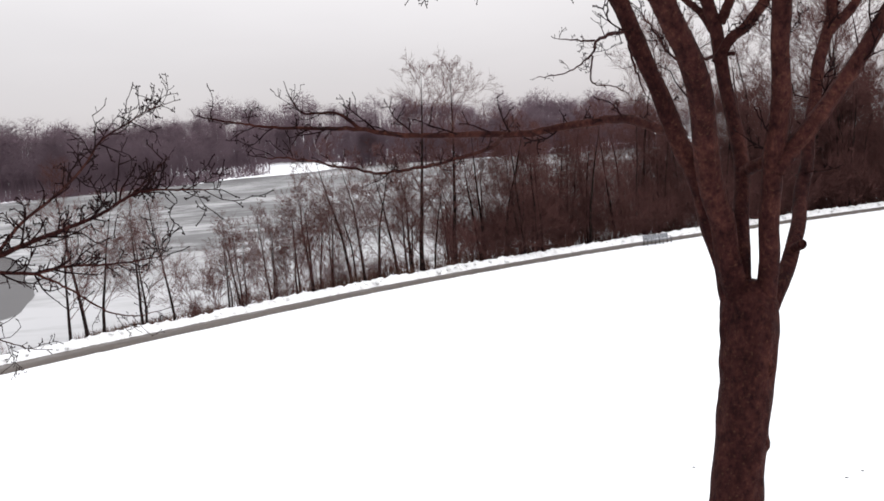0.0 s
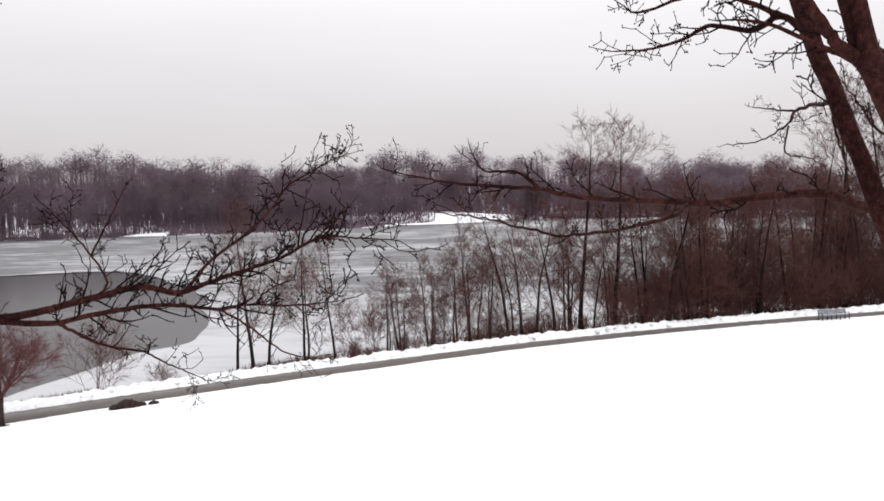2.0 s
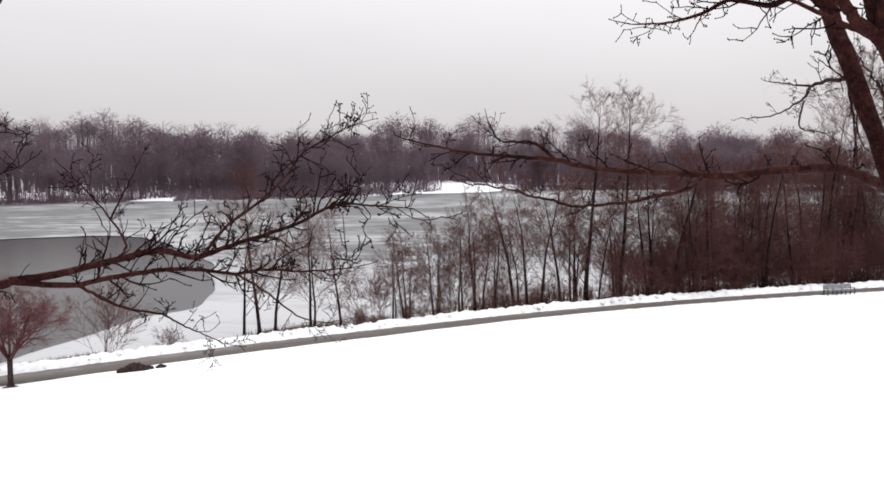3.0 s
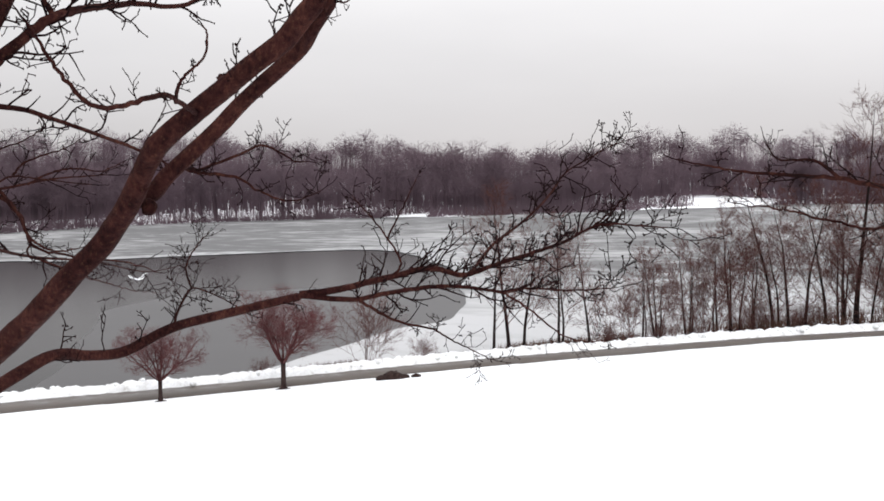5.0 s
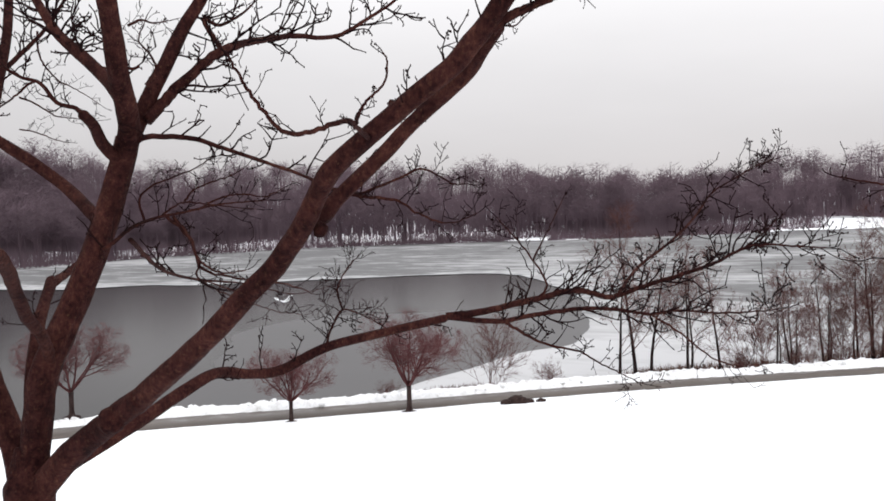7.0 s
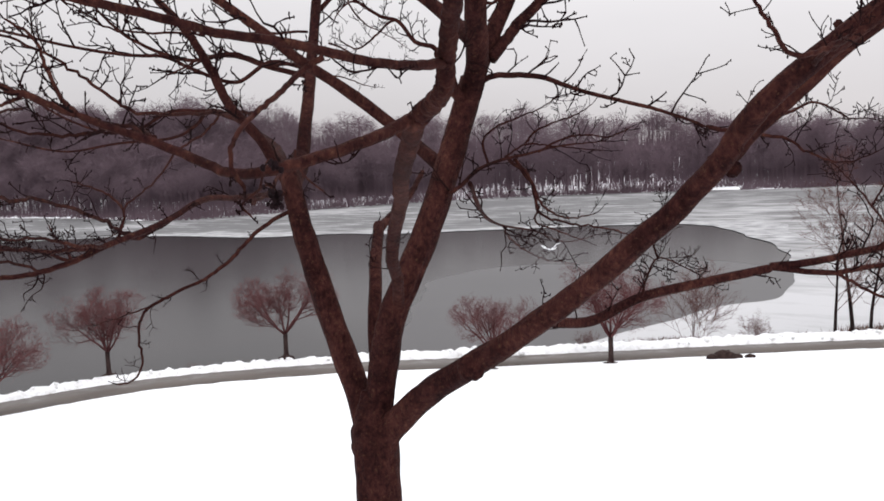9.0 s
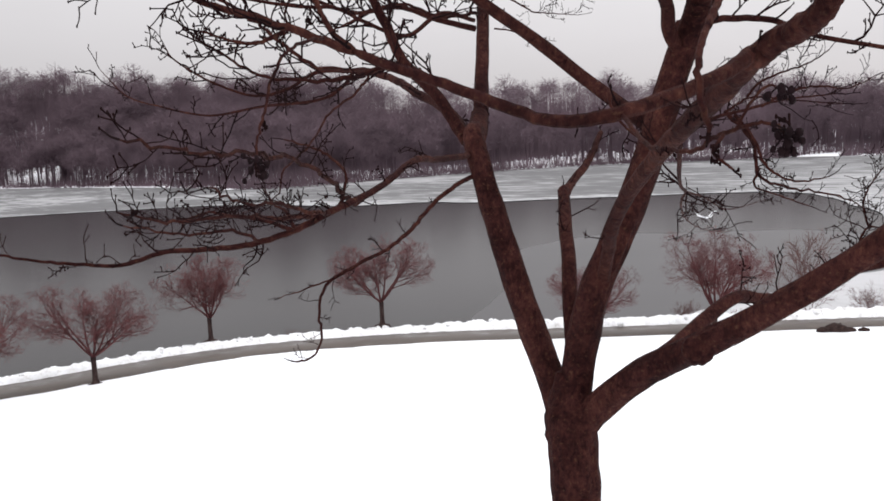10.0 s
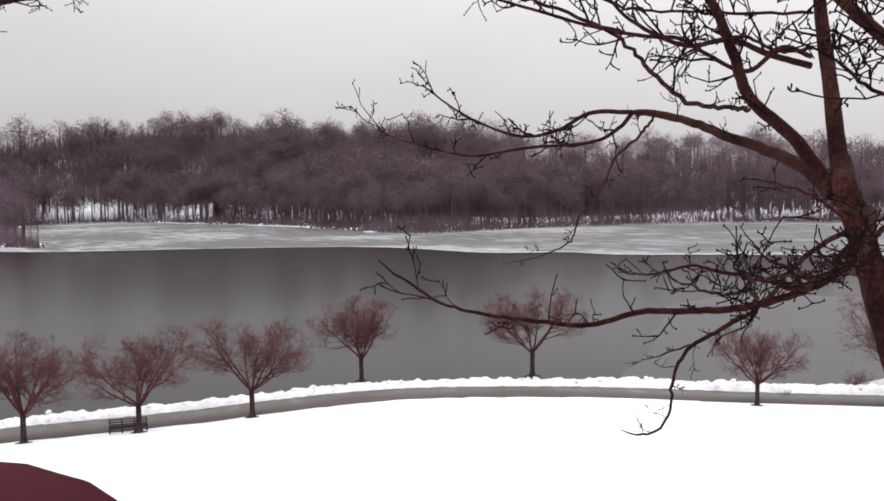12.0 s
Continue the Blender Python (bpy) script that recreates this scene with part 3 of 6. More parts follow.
def build_path_trees():
    label = "small bare ornamental tree with dense reddish twigs beside the path"
    mats = (CHERRY_BARK, CHERRY_TWIG, CHERRY_TWIG)
    firsts = {}
    spots = [(-46.6, 3.8, 0, 0.98, 0.0), (-45.1, 8.25, 1, 1.0, 1.0), (-45.3, 13.6, 2, 1.02, 0.5), (-49.0, 21.5, 0, 1.0, 2.2), (-44.4, 29.9, 2, 1.08, 3.3),
             (-32.6, 34.2, 1, 0.86, 4.1), (-28.3, 38.7, 0, 1.12, 5.2), (-49.5, -3.0, 2, 1.0, 4.4), (-52.5, -10.5, 1, 1.0, 2.6)]
    for x, y, kind, size, turn in spots:
        lakeside = near_line(np.array([x]), np.array([y]), edge)[1][0] <= 0
        m = place(x, y, turn, size, 1.0, 1.24 if lakeside else None)
        if kind in firsts:
            put_copy(firsts[kind], m)
        else:
            firsts[kind] = tree_thing("ornamental_tree", small_tree(11 + kind, 5.0), mats, m, label, "tree", "trees along the path")


def build_shore_woods():
    mats = (WOOD_BARK, WOOD_TWIG, WOOD_TWIG)
    label = "slender bare lakeside tree with grey-brown bark behind the path"
    kinds = [shore_tree(31, 10, 1), shore_tree(32, 9, 2), shore_tree(33, 11, 1, 0.6), shore_tree(34, 9, 3), shore_tree(35, 12, 1, 0.9)]
    srcs = [None] * 5
    rng = random.Random(5)

    def tree(k, x, y, tall):
        m = place(x, y, rng.uniform(0, 6.28), tall / (10, 9, 11, 9, 12)[k])
        if srcs[k] is None:
            srcs[k] = tree_thing("shore_tree", kinds[k], mats, m, label, "tree", "lakeside trees")
        else:
            put_copy(srcs[k], m)

    for k, x, y, tall in ((0, -22.1, 53.5, 10), (2, -21.3, 54.1, 11), (0, -20.5, 54.6, 10.5), (1, -18.6, 56.3, 8), (2, -17.0, 57.9, 8.2), (3, -11.6, 64.6, 7.0), (3, -13.3, 61.9, 6.5), (1, -9.8, 65.4, 7.0), (1, -14.2, 61.5, 5.5),
                          (1, -8.8, 66.2, 8.5), (2, -6.2, 68.4, 11.5), (0, -5.3, 68.9, 12), (2, -4.3, 70.2, 11), (0, -2.8, 71.5, 12.5), (4, -0.9, 72.4, 17.2), (4, 1.9, 74.0, 17.4),
                          (0, -1.8, 73.5, 12), (3, 4.5, 76.5, 12), (2, 6.5, 78.0, 12.5), (0, 9.0, 79.5, 12), (4, 36, 96, 21), (4, 42, 97, 22.5), (4, 48, 103, 23), (4, 55, 104, 22), (4, 33, 94, 19), (4, 39, 99, 24), (4, 45, 96, 22), (4, 51, 100, 25), (4, 58, 103, 25), (4, 54, 101, 24), (4, 49.5, 106, 27), (4, 43.5, 103, 26), (4, 47, 108, 26), (4, 29, 93, 22), (4, 24, 93, 21), (4, 26.5, 97, 23), (4, 21.5, 90, 17)):
        tree(k, x, y, tall)
    for i in range(8):
        x = -11 + 20 * (i + rng.random()) / 8
        ex = float(np.interp(x, edge[:, 0], edge[:, 1]))
        tree((0, 1, 2, 3)[i % 4], x, ex + 6.0 + rng.random() * 5, rng.uniform(6.5, 9.0) + max(0, x + 4) * 0.35)
    for i in range(34):
        x = 8 + 49 * (i + rng.random()) / 34
        ex = float(np.interp(x, edge[:, 0], edge[:, 1]))
        tree(rng.randrange(5), x, ex + 5.5 + rng.random() ** 1.4 * 20, rng.uniform(10, 14) + max(0, x - 25) * 0.13)
    for i in range(24):
        x = 12 + 54 * (i + rng.random()) / 24
        ex = float(np.interp(x, edge[:, 0], edge[:, 1]))
        tree((3, 4, 2, 4)[i % 4], x, ex + 5.0 + rng.random() * 12, rng.uniform(9.5, 14))
    for i in range(14):
        x = 32 + 22 * (i + rng.random()) / 14
        tree((3, 4)[i % 2], x, 78 + 0.45 * x + rng.random() * 8, rng.uniform(11, 16))
    smats = (WOOD_TWIG, WOOD_TWIG)
    slabel = "dense thicket of bare reddish-brown shrub stems behind the path"
    skinds = [shrub(41, 4, 12), shrub(42, 3.2, 15), shrub(43, 5, 11)]
    ssrc = [None] * 3

    def bush(k, x, y, tall):
        m = place(x, y, rng.uniform(0, 6.28), tall / (4, 3.2, 5)[k])
        if ssrc[k] is None:
            ssrc[k] = tree_thing("shrub", skinds[k], smats, m, slabel, "shrub", "lakeside shrubs")
        else:
            put_copy(ssrc[k], m)

    for k, x, y, tall in ((2, -28.3, 47.4, 4.3), (0, -14.9, 60.2, 4.4), (1, -13.0, 62.0, 1.6), (2, -10.7, 64.2, 5.0), (1, -16.2, 59.3, 1.5),
                          (1, -7.5, 67.0, 2.2), (1, -25.5, 50.2, 1.4), (0, -3.5, 71, 3), (1, -34.5, 45.5, 1.0), (1, -48.6, 26.6, 1.2)):
        bush(k, x, y, tall)
    for i in range(5):
        x = -14 + 10 * (i + rng.random()) / 5
        ex = float(np.interp(x, edge[:, 0], edge[:, 1]))
        bush(i % 3, x, ex + 5.2 + rng.random() * 3.5, rng.uniform(1.6, 3.4) + max(0, x + 8) * 0.15)
    for i in range(72):
        x = 1 + 56 * (i + rng.random()) / 72
        ex = float(np.interp(x, edge[:, 0], edge[:, 1]))
        bush(rng.randrange(3), x, ex + 5.0 + rng.random() ** 1.6 * 14, rng.uniform(2.6, 5.4) + max(0, x - 20) * 0.07)
    for i in range(26):
        x = 6 + 46 * (i + rng.random()) / 26
        ex = float(np.interp(x, edge[:, 0], edge[:, 1]))
        bush((0, 2)[i % 2], x, ex + 6.0 + rng.random() * 9, rng.uniform(5.5, 8.5))


def far_tree(seed, count, clear):
    """A tall bare forest tree as seen across the lake, unit height: clear stem, rounded crown of fine twigs. Returns points, faces and outward normals."""
    rng = random.Random(seed)
    b, out = Buf(), []
    lean = Vector((rng.uniform(-0.03, 0.03), rng.uniform(-0.03, 0.03), 1))
    mid, half, wide = (1 + clear) / 2, (1 - clear) / 2 * 0.97, rng.uniform(0.20, 0.26)

    def aim(first, way=None):
        for v in b.v[first:]:
            axis = lean * v.z
            w = Vector((v.x - axis.x, v.y - axis.y, 0)) if way is None else way
            out.append((w.normalized() if w.length > 1e-6 else Vector((0, -1, 0))) + Vector((0, 0, 0.25)))

    b.tube([lean * -0.06, lean * 0.3, lean * 0.6, lean * 0.84], [0.0125, 0.0105, 0.007, 0.0015], 4, False)
    for c in range(7):
        f = clear * 0.8 + (0.88 - clear * 0.8) * (c + rng.random()) / 7
        q = lean * f
        a = rng.uniform(0, 6.28)
        rise = min(0.92, f + rng.uniform(0.08, 0.22))
        reach = wide * math.sqrt(max(0.05, 1 - ((rise - mid) / half) ** 2)) * rng.uniform(0.7, 1.0)
        end = Vector((math.cos(a) * reach, math.sin(a) * reach, rise))
        b.tube([q, q.lerp(end, 0.5) + Vector((0, 0, -0.012)), end], [0.004, 0.003, 0.0012], 3, False)
    aim(0)
    # lobes of twigs make the crown's rounded, uneven outline
    lobes = []
    for c in range(9):
        u = Vector((rng.gauss(0, 1), rng.gauss(0, 1), rng.gauss(0.25, 0.8))).normalized()
        p = Vector((u.x * wide * 0.58, u.y * wide * 0.58, mid + u.z * half * 0.60))
        lobes.append((p, rng.uniform(0.40, 0.52)))
    for c in range(count):
        p0, size = lobes[rng.randrange(9)] if c % 5 else (Vector((0, 0, mid)), 0.8)
        u = Vector((rng.gauss(0, 1), rng.gauss(0, 1), rng.gauss(0, 1))).normalized()
        k = rng.random() ** 0.5
        p = p0 + Vector((u.x * wide, u.y * wide, u.z * half)) * (k * size)
        d = (u + Vector((0, 0, 0.35)) + Vector((rng.gauss(0, 0.5), rng.gauss(0, 0.5), rng.gauss(0, 0.5)))).normalized()
        fine = k > 0.55
        side = d.cross(Vector((rng.gauss(0, 1), rng.gauss(0, 1), rng.gauss(0, 1)))).normalized() * (rng.uniform(0.0013, 0.0023) if fine else rng.uniform(0.0036, 0.0062))
        long = rng.uniform(0.030, 0.060) if fine else rng.uniform(0.050, 0.090)
        way = Vector((p.x / wide, p.y / wide, (p.z - mid) / half * 0.7)) + u * 0.5
        n = len(b.v)
        tri = [p - side, p + side, p + d * long]
        if (tri[1] - tri[0]).cross(tri[2] - tri[0]).dot(way) < 0:
            tri[0], tri[1] = tri[1], tri[0]
        b.v += tri
        b.f.append((n, n + 1, n + 2))
        aim(n, way)
    tri = [t for q in b.f for t in ([q] if len(q) == 3 else [(q[0], q[1], q[2]), (q[0], q[2], q[3])])]
    return np.array([tuple(v) for v in b.v]), np.array(tri), np.array([tuple(v.normalized()) for v in out])


GLADE = np.array((-54.0, 452.0))


def build_far_woods():
    """All the woods across the lake in one mesh."""
    rng = np.random.default_rng(7)
    front = [far_tree(60 + i, 640, 0.29) for i in range(5)]
    back = [far_tree(70 + i, 440, 0.32) for i in range(5)]
    high = [far_tree(80 + i, 860, 0.26) for i in range(4)]
    c = rng.uniform((-640, 20), (120, 700), (12500, 2))
    c = np.concatenate([c, rng.uniform((-640, 45), (-290, 330), (1700, 2))])
    sf, _ = near_line(c[:, 0], c[:, 1], far_shore)
    keep = ~inside(c[:, 0], c[:, 1], lake) & (sf > 2.5) & (sf < 230) & (c[:, 1] > -0.10 * c[:, 0]) & (near_line(c[:, 0], c[:, 1], edge)[0] > 70)
    # thick near the shore, thinner up the hill
    keep &= rng.random(len(c)) < np.interp(sf, [0, 12, 55, 75, 120, 200, 230], [0.6, 0.70, 0.52, 0.34, 0.24, 0.22, 0.13])
    keep &= (((c[:, 0] + 167) / 9) ** 2 + ((c[:, 1] - 334) / 15) ** 2) > 1
    keep &= rng.random(len(c)) > 4 * np.exp(-(((c[:, 0] - GLADE[0]) / 18) ** 2 + ((c[:, 1] - GLADE[1]) / 32) ** 2) * 1.6)
    c, sf = c[keep], sf[keep]
    c = np.column_stack([c, np.interp(sf, [2, 8, 16, 35], [13, 18.5, 21.5, 23.5]) * (1 + 0.10 * np.sin(c[:, 0] * 0.055 + 1) * np.sin(c[:, 1] * 0.048) + 0.08 * np.sin(c[:, 0] * 0.21 + 0.6) * np.sin(c[:, 1] * 0.19))])
    z = land(c[:, 0], c[:, 1])
    vs, fs, ns, base = [], [], [], 0
    for (x, y, tall), h, far_in in zip(c, z, sf > 28):
        tallest = rng.random() < 0.13
        kinds = high if tallest else back if far_in else front
        v, f, nrm = kinds[rng.integers(len(kinds))]
        t = tall * (rng.uniform(1.08, 1.28) if tallest else rng.uniform(0.76, 0.98))
        a = rng.uniform(0, 6.28)
        wide = t * (rng.uniform(1.4, 1.75) if tallest else rng.uniform(1.15, 1.55))
        ca, sa = math.cos(a), math.sin(a)
        vs.append(np.stack([x + (v[:, 0] * ca - v[:, 1] * sa) * wide, y + (v[:, 0] * sa + v[:, 1] * ca) * wide, h + v[:, 2] * t], 1))
        ns.append(np.stack([nrm[:, 0] * ca - nrm[:, 1] * sa, nrm[:, 0] * sa + nrm[:, 1] * ca, nrm[:, 2]], 1))
        fs.append(f + base)
        base += len(v)
    # low brush: a line along the water; between trunks thickened to imitate haze-greyed snow
    run = resample(far_shore, 0.5)
    g = run[rng.integers(0, len(run), 170000)] + rng.uniform(-60, 60, (170000, 2))
    g = g[(g[:, 1] > 20) & (g[:, 0] < 120) & (g[:, 1] > -0.10 * g[:, 0]) & ~inside(g[:, 0], g[:, 1], lake)]
    gs, _ = near_line(g[:, 0], g[:, 1], far_shore)
    ok = (gs > 1.2) & (near_line(g[:, 0], g[:, 1], edge)[0] > 70)
    clump = np.sin(g[:, 0] * 0.09) * np.sin(g[:, 1] * 0.075 + 2) * 0.2 + np.sin(g[:, 0] * 0.37) * np.sin(g[:, 1] * 0.33 + 1) * 0.22
    ok &= rng.random(len(g)) < (np.interp(gs, [1.2, 3.2, 5, 40, 58], [0.5, 0.9, 0.55, 0.48, 0.9]) + clump) * np.interp(g[:, 0], [-270, -235, -205, -130, -100], [0.75, 0.9, 1.8, 1.8, 1.2])
    ok &= (((g[:, 0] + 167) / 9) ** 2 + ((g[:, 1] - 334) / 15) ** 2) > 1
    ok &= rng.random(len(g)) > 4 * np.exp(-(((g[:, 0] - GLADE[0]) / 18) ** 2 + ((g[:, 1] - GLADE[1]) / 32) ** 2) * 1.6)
    g, gs = g[ok], gs[ok]
    tall = np.interp(gs, [1, 3.5, 5, 28, 58], [0.8, 1.1, 1.7, 2.6, 5.0]) * rng.uniform(0.5, 1.2, len(g))
    # a tangle close to the ice
    e = run[rng.integers(0, len(run), 110000)] + rng.normal(0, 1, (110000, 2)) * rng.choice([2.4, 9.0], (110000, 1))
    e = e[(e[:, 1] > 20) & (e[:, 0] < 120) & (e[:, 1] > -0.10 * e[:, 0]) & ~inside(e[:, 0], e[:, 1], lake)]
    es = near_line(e[:, 0], e[:, 1], far_shore)[0]
    thick = np.sin(e[:, 0] * 0.13 + 1) * np.sin(e[:, 1] * 0.11) + 0.5 * np.sin(e[:, 0] * 0.31)
    e = e[(es > np.interp(e[:, 0], [-240, -200], [2.6, 1.2])) & (rng.random(len(e)) < (0.55 + 0.5 * thick) * np.interp(e[:, 0], [-260, -220], [0.45, 1.0])) & (((e[:, 0] + 167) / 9) ** 2 + ((e[:, 1] - 334) / 15) ** 2 > 1) & (np.hypot((e[:, 0] - GLADE[0]) / 18, (e[:, 1] - GLADE[1]) / 32) > 1)]
    g, gs, tall = np.concatenate([g, e]), np.r_[gs, np.full(len(e), 3.0)], np.r_[tall, rng.uniform(0.4, 1.7, len(e))]
    # thin young stems between the trunks, added as a veil that darkens the snow
    y = run[rng.integers(0, len(run), 150000)] + rng.uniform(-45, 45, (150000, 2))
    y = y[(y[:, 1] > 20) & (y[:, 0] < 60) & (y[:, 1] > -0.10 * y[:, 0]) & ~inside(y[:, 0], y[:, 1], lake)]
    ys = near_line(y[:, 0], y[:, 1], far_shore)[0]
    y = y[(ys > 3.0) & (rng.random(len(y)) < np.interp(y[:, 0], [-300, -235, -205, -130, -80], [0.6, 0.6, 0.9, 0.9, 0.5])) & (((y[:, 0] + 167) / 9) ** 2 + ((y[:, 1] - 334) / 15) ** 2 > 1) & (np.hypot((y[:, 0] - GLADE[0]) / 18, (y[:, 1] - GLADE[1]) / 32) > 1.1)]
    g, gs, tall = np.concatenate([g, y]), np.r_[gs, np.full(len(y), 3.0)], np.r_[tall, rng.uniform(2.5, 6.5, len(y))]
    slim = len(y)
    # saplings further up the hill
    h = run[rng.integers(0, len(run), 260000)] + rng.uniform(-170, 170, (260000, 2))
    h = h[(h[:, 1] > 20) & (h[:, 0] < 120) & (h[:, 1] > -0.10 * h[:, 0]) & ~inside(h[:, 0], h[:, 1], lake)]
    hs, _ = near_line(h[:, 0], h[:, 1], far_shore)
    h = h[(hs > 46) & (rng.random(len(h)) > 4 * np.exp(-(((h[:, 0] - GLADE[0]) / 18) ** 2 + ((h[:, 1] - GLADE[1]) / 32) ** 2) * 1.6)) & (near_line(h[:, 0], h[:, 1], edge)[0] > 70)]
    h = h[:110000]
    west = rng.uniform((-640, 45), (-290, 300), (44000, 2))
    west = np.concatenate([west, rng.uniform((-300, 45), (-165, 345), (30000, 2))])
    west = west[~inside(west[:, 0], west[:, 1], lake)]
    h = np.concatenate([h, west[near_line(west[:, 0], west[:, 1], far_shore)[0] > np.where(west[:, 0] < -280, 52, 66)]])
    gs = np.r_[gs, np.full(len(h), 80.0)]
    g = np.concatenate([g, h])
    gz = land(g[:, 0], g[:, 1])
    tall = np.r_[tall, rng.uniform(6, 14, len(h))]
    a, w = rng.uniform(0, 6.28, len(g)), rng.uniform(0.12, 0.34, len(g)) * np.where(gs > 70, 1.5, 1.0)
    w[len(g) - len(h) - slim:len(g) - len(h)] *= 0.32
    tip = np.column_stack([g + rng.normal(0, 0.5, g.shape), gz + tall])
    side = np.column_stack([np.cos(a) * w, np.sin(a) * w, np.zeros(len(g))])
    root = np.column_stack([g, gz - 0.15])
    # their shading normals are all turned to the open lake, to even the light
    way = np.array((-60.0, 90.0)) - g
    way /= np.linalg.norm(way, axis=1)[:, None]
    flip = (side[:, 1] * way[:, 0] - side[:, 0] * way[:, 1]) < 0
    side[flip] *= -1
    vs.append(np.stack([root - side, root + side, tip], 1).reshape(-1, 3))
    ns.append(np.repeat(np.column_stack([way, np.full(len(g), 0.45)]), 3, axis=0))
    fs.append(np.arange(3 * len(g)).reshape(-1, 3) + base)
    v, f, nrm = np.concatenate(vs), np.concatenate(fs), np.concatenate(ns)
    nrm /= np.linalg.norm(nrm, axis=1)[:, None]
    me = bpy.data.meshes.new("far_woods")
    me.vertices.add(len(v))
    me.vertices.foreach_set("co", v.ravel())
    me.loops.add(f.size)
    me.loops.foreach_set("vertex_index", f.ravel())
    me.polygons.add(len(f))
    me.polygons.foreach_set("loop_start", np.arange(0, f.size, 3))
    me.update(calc_edges=True)
    me.polygons.foreach_set("use_smooth", [True] * len(f))
    me.normals_split_custom_set_from_vertices(nrm)
    me.materials.append(HAZE_TWIG)
    tagged(new("far_woods", me), "grey-brown bare woods on the far shore, haze painted into their colour", "woods", kind="stuff")


def build_shore_grass():
    """Dry grass and low brush along the water's edge."""
    rng = np.random.default_rng(15)
    line = resample(near_shore, 0.25)
    line = line[(line[:, 0] > -75) & (line[:, 0] < 95)]
    n = 60000
    base = line[rng.integers(0, len(line), n)] + rng.normal(0, 1.0, (n, 2)) * np.array([0.5, 0.5])
    back = edge[np.argmin(((base[::1, None, :] - edge[None, ::4, :]) ** 2).sum(-1), 1) * 4]
    far_off = np.interp(base[:, 0], [-26, -16, -8, 0], [0.0, 0.55, 0.75, 0.85]) * rng.random(n) ** 0.8
    base = base + (back - base) * far_off[:, None]
    d, side = near_line(base[:, 0], base[:, 1], edge)
    clump = np.sin(base[:, 0] * 0.7) * np.sin(base[:, 1] * 0.6 + 1) + np.sin(base[:, 0] * 0.23 + base[:, 1] * 0.31)
    ok = (side < 0) & (d > PATH_WIDTH + 1.3) & (rng.random(n) < 0.5 + 0.4 * clump + np.interp(base[:, 0], [-28, -12], [-0.3, 0.4]))
    base = base[ok]
    z = np.maximum(land(base[:, 0], base[:, 1]), 0.0)
    tall = rng.uniform(0.25, 0.75, len(base)) * np.interp(base[:, 0], [-28, -14, -6], [0.6, 1.1, 1.7])
    a, w = rng.uniform(0, 6.28, len(base)), rng.uniform(0.016, 0.042, len(base))
    side = np.column_stack([np.cos(a) * w, np.sin(a) * w, np.zeros(len(base))])
    root = np.column_stack([base, z - 0.04])
    tip = np.column_stack([base + rng.normal(0, 0.16, base.shape), z + tall])
    v = np.stack([root - side, root + side, tip], 1).reshape(-1, 3)
    me = bpy.data.meshes.new("shore_grass")
    me.from_pydata(v.tolist(), [], np.arange(len(v)).reshape(-1, 3).tolist())
    me.materials.append(DRY_GRASS)
    tagged(new("shore_grass", me), "dry brown grass and low brush along the shore", "grass", kind="stuff")


build_far_woods()
build_shore_grass()
build_path_trees()
build_shore_woods()


# ---- the two near trees ----
def near_tree(x, y, label, seed):
    t = thing("bare_tree", Matrix.Translation((x, y, height(x, y))), label, "tree")
    return {"ob": t, "at": Vector((x, y, height(x, y))), "rng": random.Random(seed)}


def bark_skin(buf, first, k, rings, amp, rng):
    """Makes a tube's skin lumpy, with ridges that run along it."""
    ph, run, last = rng.uniform(0, 9), 0.0, None
    for i in range(rings):
        ring = buf.v[first + i * k:first + (i + 1) * k]
        c = sum(ring, Vector((0, 0, 0))) / k
        run += (c - last).length if last is not None else 0.0
        last = c
        for j in range(k):
            v = ring[j]
            w = 6.2832 * j / k
            r = (v - c).length
            n = noise.noise(Vector((math.cos(w) * 0.9 + ph, math.sin(w) * 0.9, run * 1.8))) * 0.5
            n += noise.noise(Vector((math.cos(w) * r * 34 + ph, math.sin(w) * r * 34, run * 5.0 + ph))) * 0.75
            buf.v[first + i * k + j] = c + (v - c) * (1 + amp * n)


